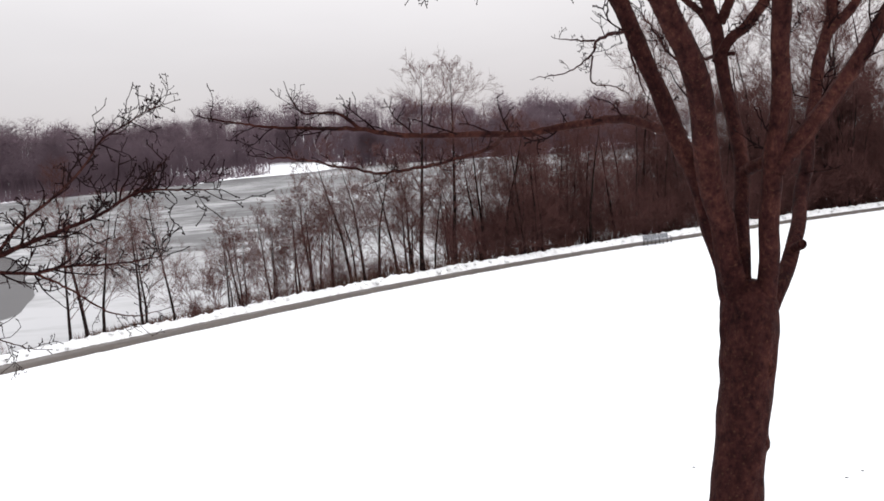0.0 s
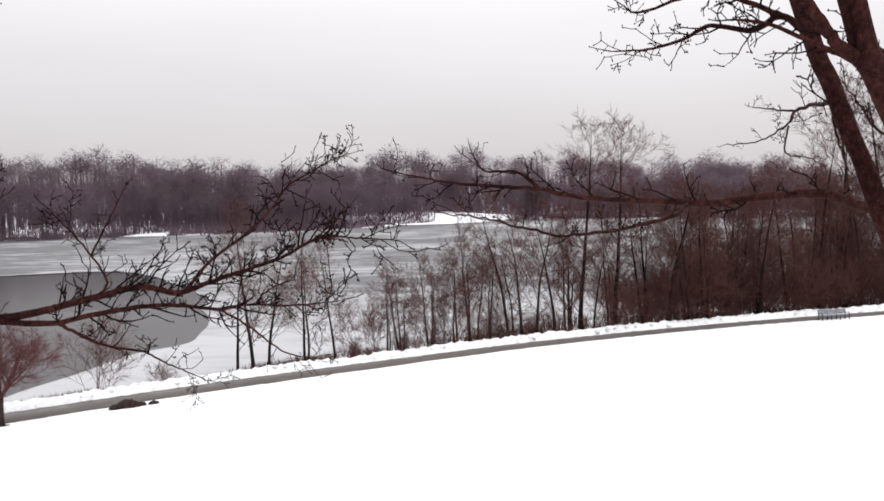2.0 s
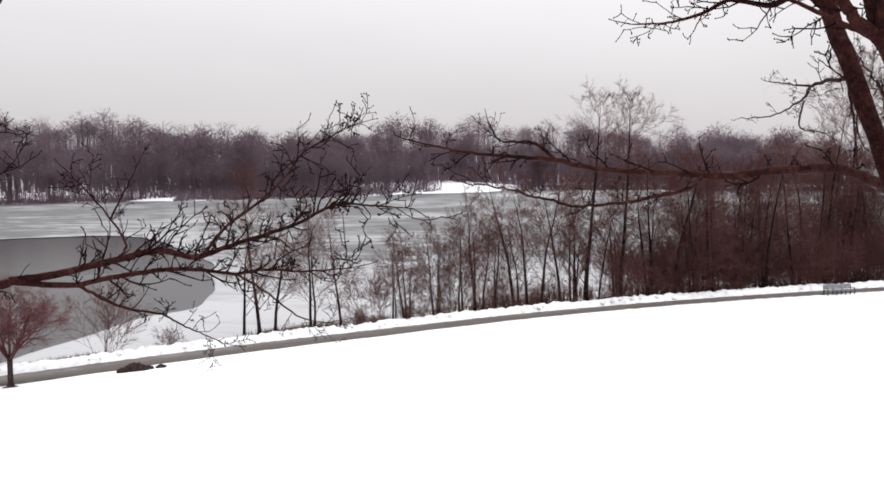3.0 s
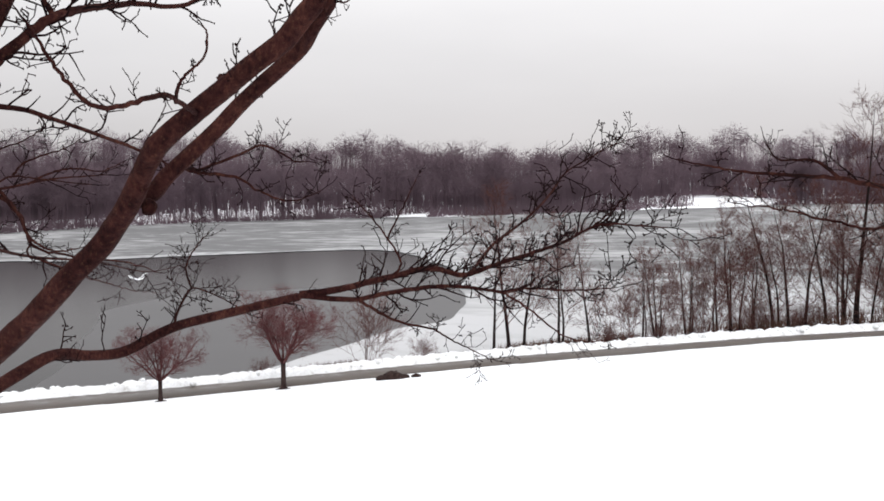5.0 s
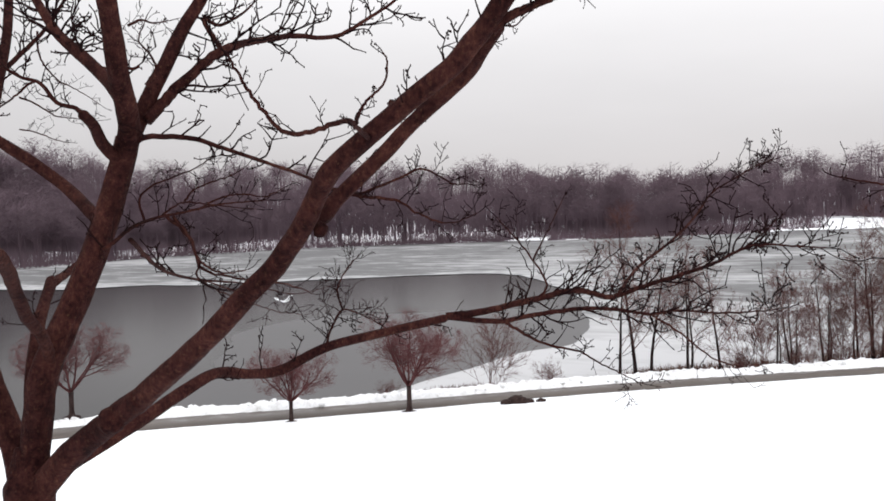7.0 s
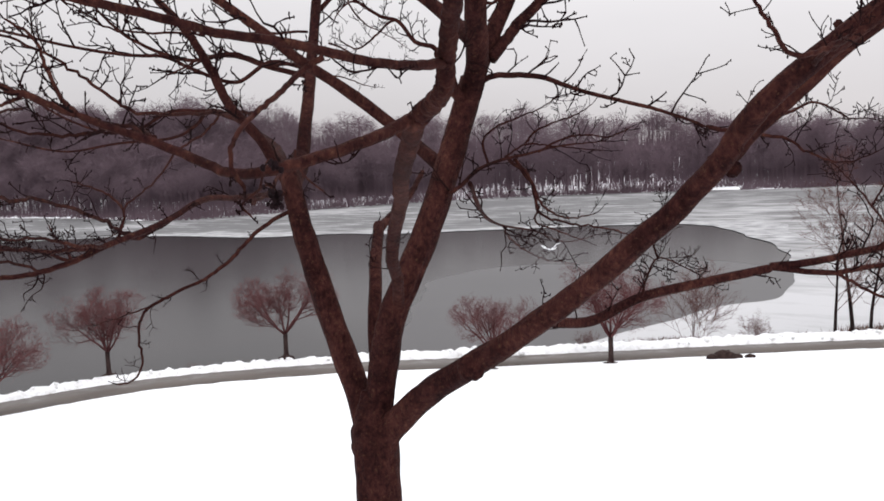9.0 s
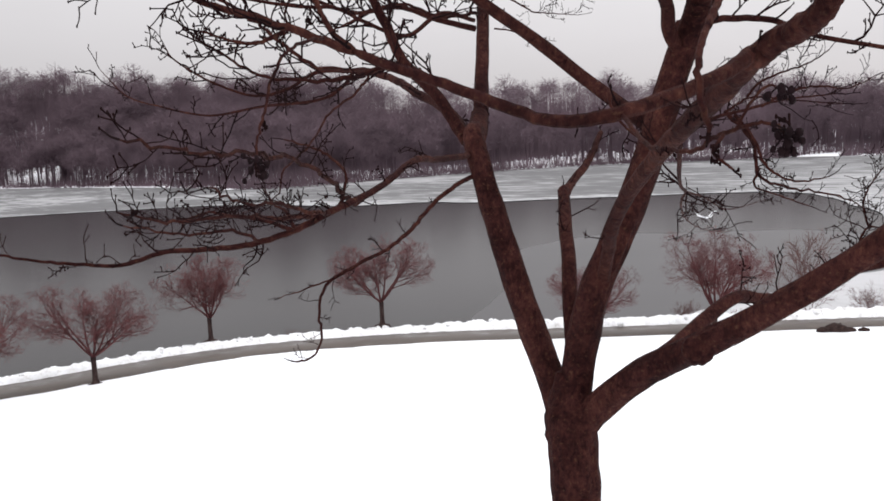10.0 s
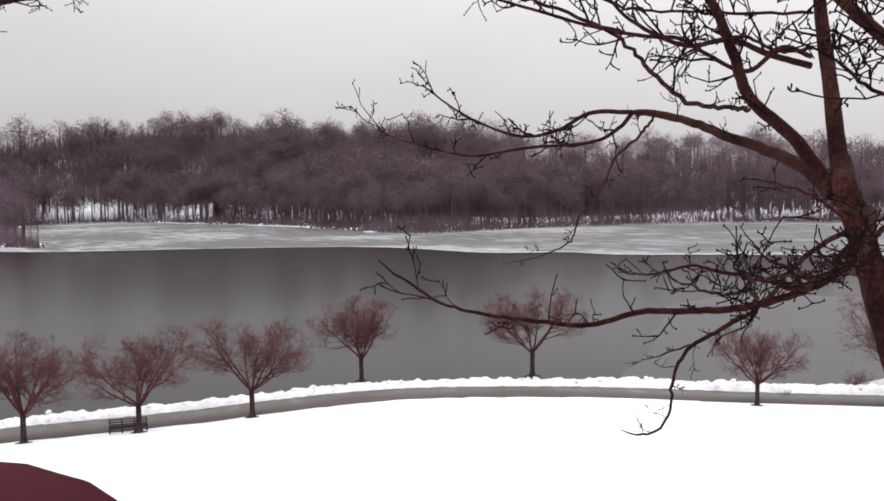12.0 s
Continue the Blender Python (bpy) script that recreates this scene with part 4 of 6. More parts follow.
def limb(tree, name, r0, r1, pts, sprigs, reach):
    """A limb along a few points, with side twigs on a part of its own."""
    rng, at = tree["rng"], tree["at"]
    line = [v - at for v in smooth_line(pts, 12 if r0 > 0.05 else 7)]
    n = len(line)
    size = max(r0, 0.006)
    gap = sum((b - a).length for a, b in zip(line, line[1:])) / n
    line = [v + Vector((rng.gauss(0, 1), rng.gauss(0, 1), rng.gauss(0, 1))) * (0.0 if r0 > 0.045 else min(0.005, size * 0.06) if r0 > 0.016 else min(0.0055, gap * 0.10)) if 0 < i < n - 1 else v for i, v in enumerate(line)]
    rad = [(r0 + (r1 - r0) * i / (n - 1)) * (1 + 0.006 * rng.gauss(0, 1)) for i in range(n)]
    rad[-1] *= 0.6
    buf = Buf()
    k = 20 if r0 > 0.05 else 9 if r0 > 0.02 else 6
    buf.tube(line, rad, k)
    bark_skin(buf, 0, k, n, 0.13 if r0 > 0.02 else 0.08, rng)
    if r0 > 0.012:
        for i in range(1 + int(n * 0.02)):
            q = rng.randrange(1, n - 1)
            side = Vector((rng.gauss(0, 1), rng.gauss(0, 1), rng.gauss(0, 1))).normalized()
            buf.blob(line[q] + side * rad[q] * 0.8, rad[q] * rng.uniform(0.2, 0.32), rng, 0.8, 5, 7, 0.2)
    ob = part(name, buf, BARK, tree["ob"])
    if not sprigs:
        return
    tw = Buf()
    sprigs = max(1, round(sprigs * 0.80))
    start = 0.45 if r0 > 0.045 else 0.12
    thick = max(0.55, min(1.3, reach / 0.34))
    for i in range(sprigs):
        f = start + (1 - start) * (i + rng.random()) / sprigs
        q = min(int(f * (n - 1)), n - 2)
        d = (line[q + 1] - line[q]).normalized()
        long = reach * rng.uniform(0.3, 1.05)
        sprig(tw, line[q], (sideways(d, radians(rng.uniform(35, 75)), rng) + Vector((0, 0, 0.25))).normalized(), long, min(rad[q] * 0.6, 0.0075) * thick, rng, 0, thick)
    sprig(tw, line[-1], (line[-1] - line[-2]).normalized(), reach * 0.5, min(r1, 0.006), rng, 1, thick)
    part("twig_spray", tw, TWIG, ob)["kind"] = "stuff"


def sprig(buf, p, d, long, r, rng, level, thick=1.0):
    """A crooked twig with short knobbly spurs and buds."""
    joints = 5 if level == 0 else 3
    pts, rad = [Vector(p)], [max(r, 0.0036 * thick)]
    for i in range(joints):
        d = (d + Vector((rng.gauss(0, 0.20), rng.gauss(0, 0.20), rng.gauss(0, 0.18) + 0.07))).normalized()
        pts.append(pts[-1] + d * long / joints)
        rad.append(max(r * (1 - 0.6 * (i + 1) / joints), 0.0030 * thick))
    buf.tube(pts, rad, 4)
    buf.blob(pts[-1], 0.0046 * thick, rng, 1.8, 3, 4, 0.1)
    if level == 2:
        return
    for i in range(1, joints + 1):
        for c in range(2 if level == 0 else 1):
            if rng.random() < 0.42:
                sprig(buf, pts[i], sideways(d, radians(rng.uniform(30, 80)), rng), long * rng.uniform(0.18, 0.48), r * 0.7, rng, level + 1 if long > 0.16 else 2, thick)
    if level == 0 and rng.random() < 0.06:
        for c in range(5):
            buf.blob(pts[-1] + Vector((rng.gauss(0, 0.012), rng.gauss(0, 0.012), rng.gauss(-0.010, 0.012))) * thick, 0.0075 * thick, rng, 1, 4, 6, 0.15)


def near_trunk(tree, pts, radii):
    buf = Buf()
    line = [v - tree["at"] for v in smooth_line(pts, 16)]
    rad = [float(np.interp(i, np.linspace(0, len(line) - 1, len(radii)), radii)) for i in range(len(line))]
    buf.tube(line, rad, 26)
    bark_skin(buf, 0, 26, len(line), 0.16, tree["rng"])
    for i in range(7):
        q = tree["rng"].randrange(2, len(line) - 1)
        a = tree["rng"].uniform(0, 6.28)
        buf.blob(line[q] + Vector((math.cos(a), math.sin(a), 0)) * rad[q] * 0.8, rad[q] * 0.3, tree["rng"], 1.3, 6, 9, 0.15)
    part("trunk", buf, BARK, tree["ob"])


oak_b = near_tree(-6.62, 2.02, "spreading bare tree with wet brown bark forking low above the snow", 21)
near_trunk(oak_b, [(-6.62, 2.02, 8.30), (-6.62, 2.02, 8.80), (-6.62, 2.01, 9.20), (-6.65, 2.03, 9.50), (-6.69, 2.07, 9.72), (-6.72, 2.09, 9.98)], [0.27, 0.175, 0.150, 0.150, 0.162, 0.08])
oak_a = near_tree(1.05, 3.60, "bare tree with several upright stems and dark wet bark", 22)
near_trunk(oak_a, [(1.00, 3.62, 8.5), (1.02, 3.60, 8.9), (1.055, 3.60, 9.2), (1.10, 3.62, 9.55), (1.15, 3.64, 9.9), (1.175, 3.65, 10.15), (1.19, 3.66, 10.32), (1.20, 3.66, 10.44)], [0.26, 0.172, 0.151, 0.145, 0.148, 0.158, 0.146, 0.06])
oak_c = near_tree(-11.2, -5.6, "bare tree with dark bark standing beside the parked car", 23)
near_trunk(oak_c, [(-11.2, -5.6, 8.4), (-11.2, -5.6, 9.2), (-11.15, -5.5, 10.4), (-11.0, -5.2, 12.1), (-10.9, -5.1, 13.6), (-10.9, -5.0, 15.0)], [0.25, 0.16, 0.14, 0.11, 0.07, 0.03])
limb(oak_b, "limb", 0.105, 0.058, [(-6.70, 2.06, 9.52), (-6.80, 2.10, 9.75), (-6.95, 2.12, 10.02), (-7.02, 2.08, 10.25), (-7.09, 2.03, 10.55), (-7.16, 1.98, 10.85), (-7.25, 1.96, 11.15), (-7.38, 2.00, 11.44), (-7.47, 2.12, 11.50), (-7.57, 2.25, 11.60)], 0, 0)
limb(oak_b, "limb", 0.058, 0.036, [(-7.40, 2.02, 11.36), (-7.57, 2.25, 11.50), (-7.68, 2.38, 11.70), (-7.82, 2.54, 11.95), (-7.96, 2.70, 12.20), (-8.14, 2.90, 12.52), (-8.27, 3.05, 12.79), (-8.45, 3.25, 13.20), (-8.60, 3.40, 13.80)], 9, 0.5)
limb(oak_b, "limb", 0.024, 0.012, [(-8.49, 3.25, 12.86), (-8.36, 3.37, 13.03), (-8.21, 3.47, 13.21), (-8.00, 3.57, 13.52)], 8, 0.4)
limb(oak_b, "limb", 0.045, 0.028, [(-7.50, 2.07, 11.41), (-7.87, 2.31, 11.57), (-8.32, 2.59, 11.69), (-8.87, 2.80, 11.84), (-9.38, 3.02, 11.98), (-9.84, 3.13, 12.09), (-10.16, 3.16, 12.13)], 5, 0.3)
limb(oak_b, "limb", 0.022, 0.005, [(-10.16, 3.16, 12.13), (-10.46, 2.94, 12.14), (-10.67, 2.72, 11.99), (-10.98, 2.52, 11.96), (-11.30, 2.24, 12.13), (-11.55, 2.03, 12.35), (-11.58, 1.96, 12.48)], 16, 0.5)
limb(oak_b, "limb", 0.02, 0.004, [(-10.16, 3.16, 12.13), (-10.29, 3.12, 12.00), (-10.47, 2.95, 11.88), (-10.92, 2.60, 11.85), (-11.32, 2.25, 11.79), (-11.67, 1.91, 11.90), (-11.92, 1.69, 12.02), (-12.02, 1.48, 12.29)], 16, 0.45)
limb(oak_b, "limb", 0.014, 0.003, [(-9.86, 3.12, 12.09), (-9.88, 2.97, 11.92), (-9.74, 2.56, 11.72), (-9.55, 2.19, 11.45), (-9.36, 1.80, 11.25), (-9.47, 1.82, 11.08), (-9.76, 1.79, 10.96), (-10.04, 1.77, 10.90)], 7, 0.25)
limb(oak_b, "limb", 0.045, 0.015, [(-7.48, 2.04, 11.42), (-7.72, 1.98, 11.75), (-7.97, 1.93, 11.99), (-7.99, 1.80, 12.25), (-7.97, 1.62, 12.48), (-7.97, 1.37, 12.71), (-8.00, 1.17, 12.86), (-7.98, 0.79, 13.09)], 12, 0.5)
limb(oak_b, "limb", 0.016, 0.006, [(-8.36, 2.42, 11.97), (-8.15, 1.95, 11.95), (-7.66, 1.06, 11.89), (-7.67, 0.77, 12.03), (-7.65, 0.54, 12.18), (-7.92, 0.29, 12.37), (-8.13, 0.17, 12.45), (-8.26, -0.02, 12.53)], 14, 0.3)
limb(oak_b, "limb", 0.024, 0.006, [(-8.20, 2.86, 12.27), (-8.31, 2.57, 12.34), (-8.38, 2.24, 12.42), (-8.46, 1.89, 12.37), (-8.53, 1.50, 12.50), (-8.55, 1.28, 12.67), (-8.52, 1.09, 12.86)], 16, 0.45)
limb(oak_b, "limb", 0.02, 0.004, [(-7.40, 1.98, 11.33), (-7.05, 1.56, 11.33), (-6.69, 1.05, 11.33), (-6.40, 0.66, 11.34), (-6.17, 0.26, 11.24), (-6.05, -0.07, 11.17), (-6.11, -0.23, 11.10), (-6.20, -0.36, 11.06), (-6.29, -0.50, 11.05), (-6.38, -0.63, 11.05), (-6.47, -0.76, 11.01), (-6.56, -0.88, 11.02), (-6.68, -1.00, 11.04), (-6.76, -1.13, 11.08), (-6.77, -1.27, 11.17)], 24, 0.2)
limb(oak_b, "limb", 0.009, 0.003, [(-6.07, -0.25, 11.11), (-6.20, -0.31, 11.15), (-6.27, -0.40, 11.17), (-6.33, -0.47, 11.19), (-6.43, -0.52, 11.16), (-6.48, -0.58, 11.16)], 12, 0.14)
limb(oak_b, "limb", 0.008, 0.003, [(-6.06, -0.25, 11.12), (-6.13, -0.24, 11.18), (-6.20, -0.24, 11.20), (-6.28, -0.24, 11.27)], 5, 0.1)
limb(oak_b, "limb", 0.008, 0.003, [(-6.07, -0.03, 11.17), (-6.09, 0.03, 11.30), (-6.18, 0.02, 11.38), (-6.24, -0.05, 11.43), (-6.35, -0.09, 11.46)], 8, 0.12)
limb(oak_b, "limb", 0.016, 0.006, [(-7.27, 1.94, 11.22), (-7.39, 1.76, 11.11), (-7.47, 1.62, 10.97), (-7.46, 1.44, 10.85), (-7.46, 1.24, 10.77), (-7.48, 1.03, 10.70), (-7.55, 0.90, 10.61), (-7.65, 0.91, 10.44), (-7.72, 0.96, 10.25), (-7.78, 0.92, 10.14), (-7.89, 0.86, 10.11)], 18, 0.15)
limb(oak_b, "limb", 0.006, 0.002, [(-7.52, 0.93, 10.65), (-7.59, 0.76, 10.60), (-7.63, 0.62, 10.57)], 4, 0.12)
limb(oak_b, "limb", 0.012, 0.003, [(-6.30, 0.45, 11.28), (-6.22, 0.16, 11.18), (-5.88, -0.19, 11.29), (-5.55, -0.55, 11.38), (-5.21, -0.94, 11.41), (-5.02, -1.20, 11.42), (-4.85, -1.42, 11.45)], 30, 0.15)
limb(oak_b, "limb", 0.011, 0.003, [(-6.07, -0.12, 11.15), (-5.95, -0.36, 11.17), (-5.85, -0.62, 11.20), (-5.75, -0.88, 11.21), (-5.64, -1.11, 11.26)], 30, 0.17)
limb(oak_b, "limb", 0.010, 0.003, [(-6.06, -0.08, 11.16), (-5.88, -0.30, 11.19), (-5.74, -0.52, 11.24), (-5.58, -0.74, 11.26), (-5.45, -0.92, 11.32)], 26, 0.15)
limb(oak_b, "limb", 0.008, 0.003, [(-6.18, -0.33, 11.07), (-6.06, -0.52, 11.13), (-5.98, -0.76, 11.15), (-5.92, -0.98, 11.20)], 20, 0.15)
limb(oak_b, "limb", 0.106, 0.080, [(-6.66, 2.05, 9.55), (-6.68, 2.10, 9.85), (-6.64, 2.11, 10.08), (-6.52, 2.09, 10.45), (-6.40, 2.19, 10.81), (-6.31, 2.32, 11.16), (-6.25, 2.45, 11.52), (-6.15, 2.51, 11.88), (-6.09, 2.52, 12.04)], 0, 0)
limb(oak_b, "limb", 0.078, 0.06, [(-6.12, 2.51, 11.93), (-6.02, 2.47, 12.08), (-5.94, 2.39, 12.19), (-5.85, 2.28, 12.32), (-5.76, 2.18, 12.45), (-5.69, 2.10, 12.60), (-5.54, 1.93, 12.86)], 4, 0.4)
limb(oak_b, "limb", 0.062, 0.04, [(-6.12, 2.52, 11.97), (-6.08, 2.60, 12.15), (-6.03, 2.69, 12.36), (-5.99, 2.79, 12.56), (-5.96, 2.92, 12.80), (-5.88, 3.05, 13.05), (-5.82, 3.12, 13.30)], 6, 0.4)
limb(oak_b, "limb", 0.055, 0.03, [(-6.02, 2.44, 12.26), (-6.28, 2.53, 12.44), (-6.59, 2.53, 12.67), (-6.80, 2.52, 12.84), (-6.98, 2.49, 13.10)], 26, 0.5)
limb(oak_b, "limb", 0.042, 0.008, [(-6.01, 2.61, 12.15), (-5.97, 2.77, 12.32), (-5.90, 2.95, 12.50), (-5.79, 3.10, 12.65), (-5.81, 3.34, 12.74), (-5.85, 3.63, 12.82), (-5.90, 4.03, 12.91), (-5.72, 4.31, 12.92), (-5.58, 4.51, 13.05), (-5.38, 4.72, 13.24), (-5.16, 4.82, 13.41)], 35, 0.5)
limb(oak_b, "limb", 0.022, 0.006, [(-5.79, 3.13, 12.66), (-5.85, 3.08, 12.78), (-5.90, 3.07, 12.89), (-5.90, 3.22, 12.87), (-5.84, 3.39, 12.97), (-5.81, 3.52, 13.09)], 8, 0.3)
limb(oak_b, "limb", 0.022, 0.008, [(-6.10, 2.51, 11.96), (-5.94, 2.55, 12.03), (-5.75, 2.76, 12.02), (-5.67, 2.91, 11.97), (-5.56, 3.04, 11.91), (-5.10, 2.92, 11.79), (-4.84, 2.88, 11.71), (-4.63, 2.84, 11.63)], 19, 0.35)
limb(oak_b, "limb", 0.018, 0.004, [(-6.27, 2.40, 11.28), (-6.11, 2.34, 11.32), (-6.04, 2.54, 11.46), (-5.92, 2.83, 11.53), (-5.80, 3.10, 11.58), (-5.64, 3.39, 11.60)], 18, 0.3)
limb(oak_b, "limb", 0.014, 0.004, [(-5.98, 2.69, 11.52), (-5.90, 2.85, 11.35), (-5.92, 2.97, 11.13), (-5.89, 3.27, 11.04), (-5.78, 3.64, 10.97), (-5.71, 3.95, 10.86)], 18, 0.25)
limb(oak_b, "limb", 0.018, 0.003, [(-6.24, 2.62, 11.35), (-6.69, 3.28, 11.10), (-7.21, 4.14, 10.95), (-7.90, 5.51, 10.79), (-8.49, 6.92, 10.55), (-8.46, 7.67, 10.60)], 14, 0.45)
limb(oak_b, "limb", 0.012, 0.003, [(-7.21, 4.14, 10.95), (-7.95, 5.20, 10.72), (-8.73, 6.48, 10.45), (-8.97, 7.17, 10.29), (-9.03, 7.73, 10.19)], 12, 0.4)
limb(oak_b, "limb", 0.05, 0.018, [(-6.41, 2.52, 11.48), (-6.88, 2.57, 11.76), (-7.05, 2.25, 12.04), (-7.13, 1.91, 12.24), (-7.24, 1.66, 12.45), (-7.36, 1.35, 12.67), (-7.46, 1.16, 12.82), (-7.57, 0.91, 12.99)], 8, 0.5)
limb(oak_b, "limb", 0.036, 0.027, [(-4.42, 0.25, 11.61), (-4.34, 0.22, 11.65), (-4.24, 0.17, 11.67), (-4.15, 0.11, 11.71), (-4.10, 0.07, 11.78), (-4.03, 0.01, 11.85), (-3.92, -0.09, 11.92), (-3.77, -0.24, 12.02), (-3.60, -0.40, 12.15)], 2, 0.2)
limb(oak_b, "limb", 0.024, 0.012, [(-4.42, 0.23, 11.62), (-4.40, 0.05, 11.56), (-4.43, -0.17, 11.50), (-4.50, -0.33, 11.46), (-4.66, -0.37, 11.46), (-4.86, -0.43, 11.54), (-5.00, -0.54, 11.61), (-5.09, -0.65, 11.67)], 8, 0.2)
limb(oak_b, "limb", 0.014, 0.006, [(-5.09, -0.65, 11.67), (-5.30, -0.79, 11.77), (-5.46, -0.90, 11.84), (-5.57, -1.04, 11.92), (-5.61, -1.15, 11.95)], 26, 0.2)
limb(oak_b, "limb", 0.017, 0.01, [(-4.10, 0.07, 11.77), (-4.06, -0.10, 11.75), (-4.01, -0.32, 11.74), (-4.02, -0.58, 11.77), (-4.06, -0.79, 11.79), (-4.08, -0.97, 11.82), (-4.11, -1.10, 11.84), (-4.13, -1.23, 11.87)], 8, 0.2)
limb(oak_b, "limb", 0.0085, 0.005, [(-3.99, -0.52, 11.74), (-4.01, -0.58, 11.70), (-3.96, -0.70, 11.63), (-3.92, -0.80, 11.58), (-3.89, -0.87, 11.53), (-3.87, -0.90, 11.47), (-3.88, -0.86, 11.41)], 3, 0.05)
limb(oak_b, "limb", 0.005, 0.003, [(-4.68, -0.08, 11.53), (-4.66, -0.09, 11.48), (-4.62, -0.08, 11.43), (-4.57, -0.05, 11.38)], 5, 0.07)
limb(oak_b, "limb", 0.01, 0.004, [(-5.09, -0.65, 11.67), (-5.17, -0.66, 11.73), (-5.23, -0.67, 11.83), (-5.28, -0.69, 11.94), (-5.36, -0.75, 12.01)], 12, 0.22)
limb(oak_b, "limb", 0.012, 0.005, [(-8.24, 2.93, 12.64), (-8.25, 2.22, 12.57), (-8.32, 1.80, 12.55), (-8.40, 1.31, 12.54), (-8.43, 1.02, 12.68), (-8.45, 0.70, 12.82), (-8.58, 0.41, 12.84)], 18, 0.4)
limb(oak_b, "limb", 0.018, 0.006, [(-8.18, 2.83, 12.33), (-8.12, 2.44, 12.35), (-8.14, 2.12, 12.18), (-8.15, 1.76, 12.26), (-8.17, 1.54, 12.34), (-8.21, 1.28, 12.34), (-8.29, 0.93, 12.38), (-8.36, 0.56, 12.45), (-8.48, 0.28, 12.53), (-8.56, 0.03, 12.62), (-8.58, -0.10, 12.78)], 22, 0.4)
limb(oak_b, "limb", 0.014, 0.006, [(-8.20, 2.87, 12.39), (-8.19, 2.51, 12.34), (-8.20, 2.17, 12.41), (-8.26, 1.93, 12.37), (-8.27, 1.75, 12.28), (-8.29, 1.56, 12.19)], 12, 0.35)
limb(oak_b, "limb", 0.008, 0.003, [(-5.28, -0.74, 11.74), (-5.33, -0.82, 11.71), (-5.43, -0.92, 11.75)], 10, 0.2)
limb(oak_b, "limb", 0.01, 0.004, [(-5.02, -0.41, 11.59), (-5.21, -0.42, 11.64), (-5.40, -0.53, 11.62), (-5.58, -0.65, 11.65), (-5.63, -0.77, 11.73)], 14, 0.25)
limb(oak_b, "limb", 0.006, 0.0022, [(-4.47, -0.30, 11.46), (-4.26, -0.51, 11.40), (-4.08, -0.69, 11.38), (-3.96, -0.78, 11.38), (-3.88, -0.83, 11.404), (-3.805, -0.865, 11.419), (-3.759, -0.874, 11.416), (-3.734, -0.879, 11.40)], 2, 0.04)
limb(oak_b, "limb", 0.0035, 0.0022, [(-3.865, -0.842, 11.405), (-3.857, -0.885, 11.38), (-3.842, -0.886, 11.365), (-3.824, -0.883, 11.351)], 2, 0.03)
limb(oak_b, "limb", 0.003, 0.0018, [(-3.84, -0.85, 11.41), (-3.80, -0.86, 11.46), (-3.768, -0.874, 11.476), (-3.746, -0.881, 11.466)], 0, 0.0)
limb(oak_b, "limb", 0.004, 0.0022, [(-4.80, -0.95, 11.66), (-4.67, -1.12, 11.62), (-4.62, -1.204, 11.552), (-4.592, -1.242, 11.49), (-4.573, -1.274, 11.433), (-4.556, -1.29, 11.391)], 2, 0.05)
limb(oak_b, "stub", 0.050, 0.043, [(-6.68, 2.10, 10.10), (-6.75, 2.16, 10.40), (-6.84, 2.27, 10.64), (-6.98, 2.41, 10.81), (-7.11, 2.56, 10.94), (-7.24, 2.71, 11.07)], 2, 0.3)
limb(oak_b, "limb", 0.036, 0.02, [(-7.22, 2.70, 11.03), (-7.34, 2.92, 11.10), (-7.41, 3.17, 11.21), (-7.48, 3.36, 11.33), (-7.55, 3.53, 11.45)], 3, 0.25)
limb(oak_b, "limb", 0.04, 0.036, [(-6.48, 2.13, 10.48), (-6.40, 2.06, 10.62), (-6.24, 1.90, 10.78), (-6.03, 1.66, 10.93), (-5.72, 1.39, 11.13), (-5.35, 1.08, 11.30), (-4.95, 0.70, 11.43), (-4.62, 0.42, 11.54), (-4.41, 0.24, 11.62)], 3, 0.2)
limb(oak_b, "limb", 0.105, 0.07, [(-6.68, 2.05, 9.48), (-6.60, 2.06, 9.66), (-6.49, 2.09, 9.80), (-6.22, 2.11, 10.02), (-6.00, 2.11, 10.15), (-5.75, 2.06, 10.28), (-5.50, 2.05, 10.42)], 0, 0)
limb(oak_b, "limb", 0.07, 0.053, [(-5.60, 2.08, 10.36), (-5.43, 2.04, 10.46), (-5.19, 2.02, 10.61), (-4.98, 2.02, 10.75), (-4.75, 2.00, 10.91), (-4.55, 2.00, 11.07), (-4.38, 2.01, 11.20), (-4.28, 2.00, 11.29), (-4.13, 1.95, 11.41), (-4.02, 1.91, 11.52)], 0, 0)
limb(oak_b, "limb", 0.054, 0.046, [(-4.08, 1.94, 11.46), (-4.02, 1.92, 11.54), (-3.89, 1.86, 11.65), (-3.82, 1.86, 11.71), (-3.70, 1.93, 11.83), (-3.59, 1.98, 11.92), (-3.44, 2.02, 12.03), (-3.28, 2.06, 12.14), (-3.17, 2.05, 12.23), (-3.07, 2.04, 12.31), (-2.88, 2.01, 12.51)], 6, 0.3)
limb(oak_b, "limb", 0.046, 0.036, [(-4.19, 2.03, 11.42), (-4.14, 2.13, 11.46), (-4.08, 2.18, 11.55), (-3.96, 2.24, 11.67), (-3.84, 2.30, 11.79), (-3.74, 2.33, 11.89), (-3.58, 2.33, 12.00), (-3.43, 2.30, 12.08), (-3.29, 2.26, 12.16), (-3.19, 2.19, 12.22), (-3.05, 2.13, 12.33)], 5, 0.3)
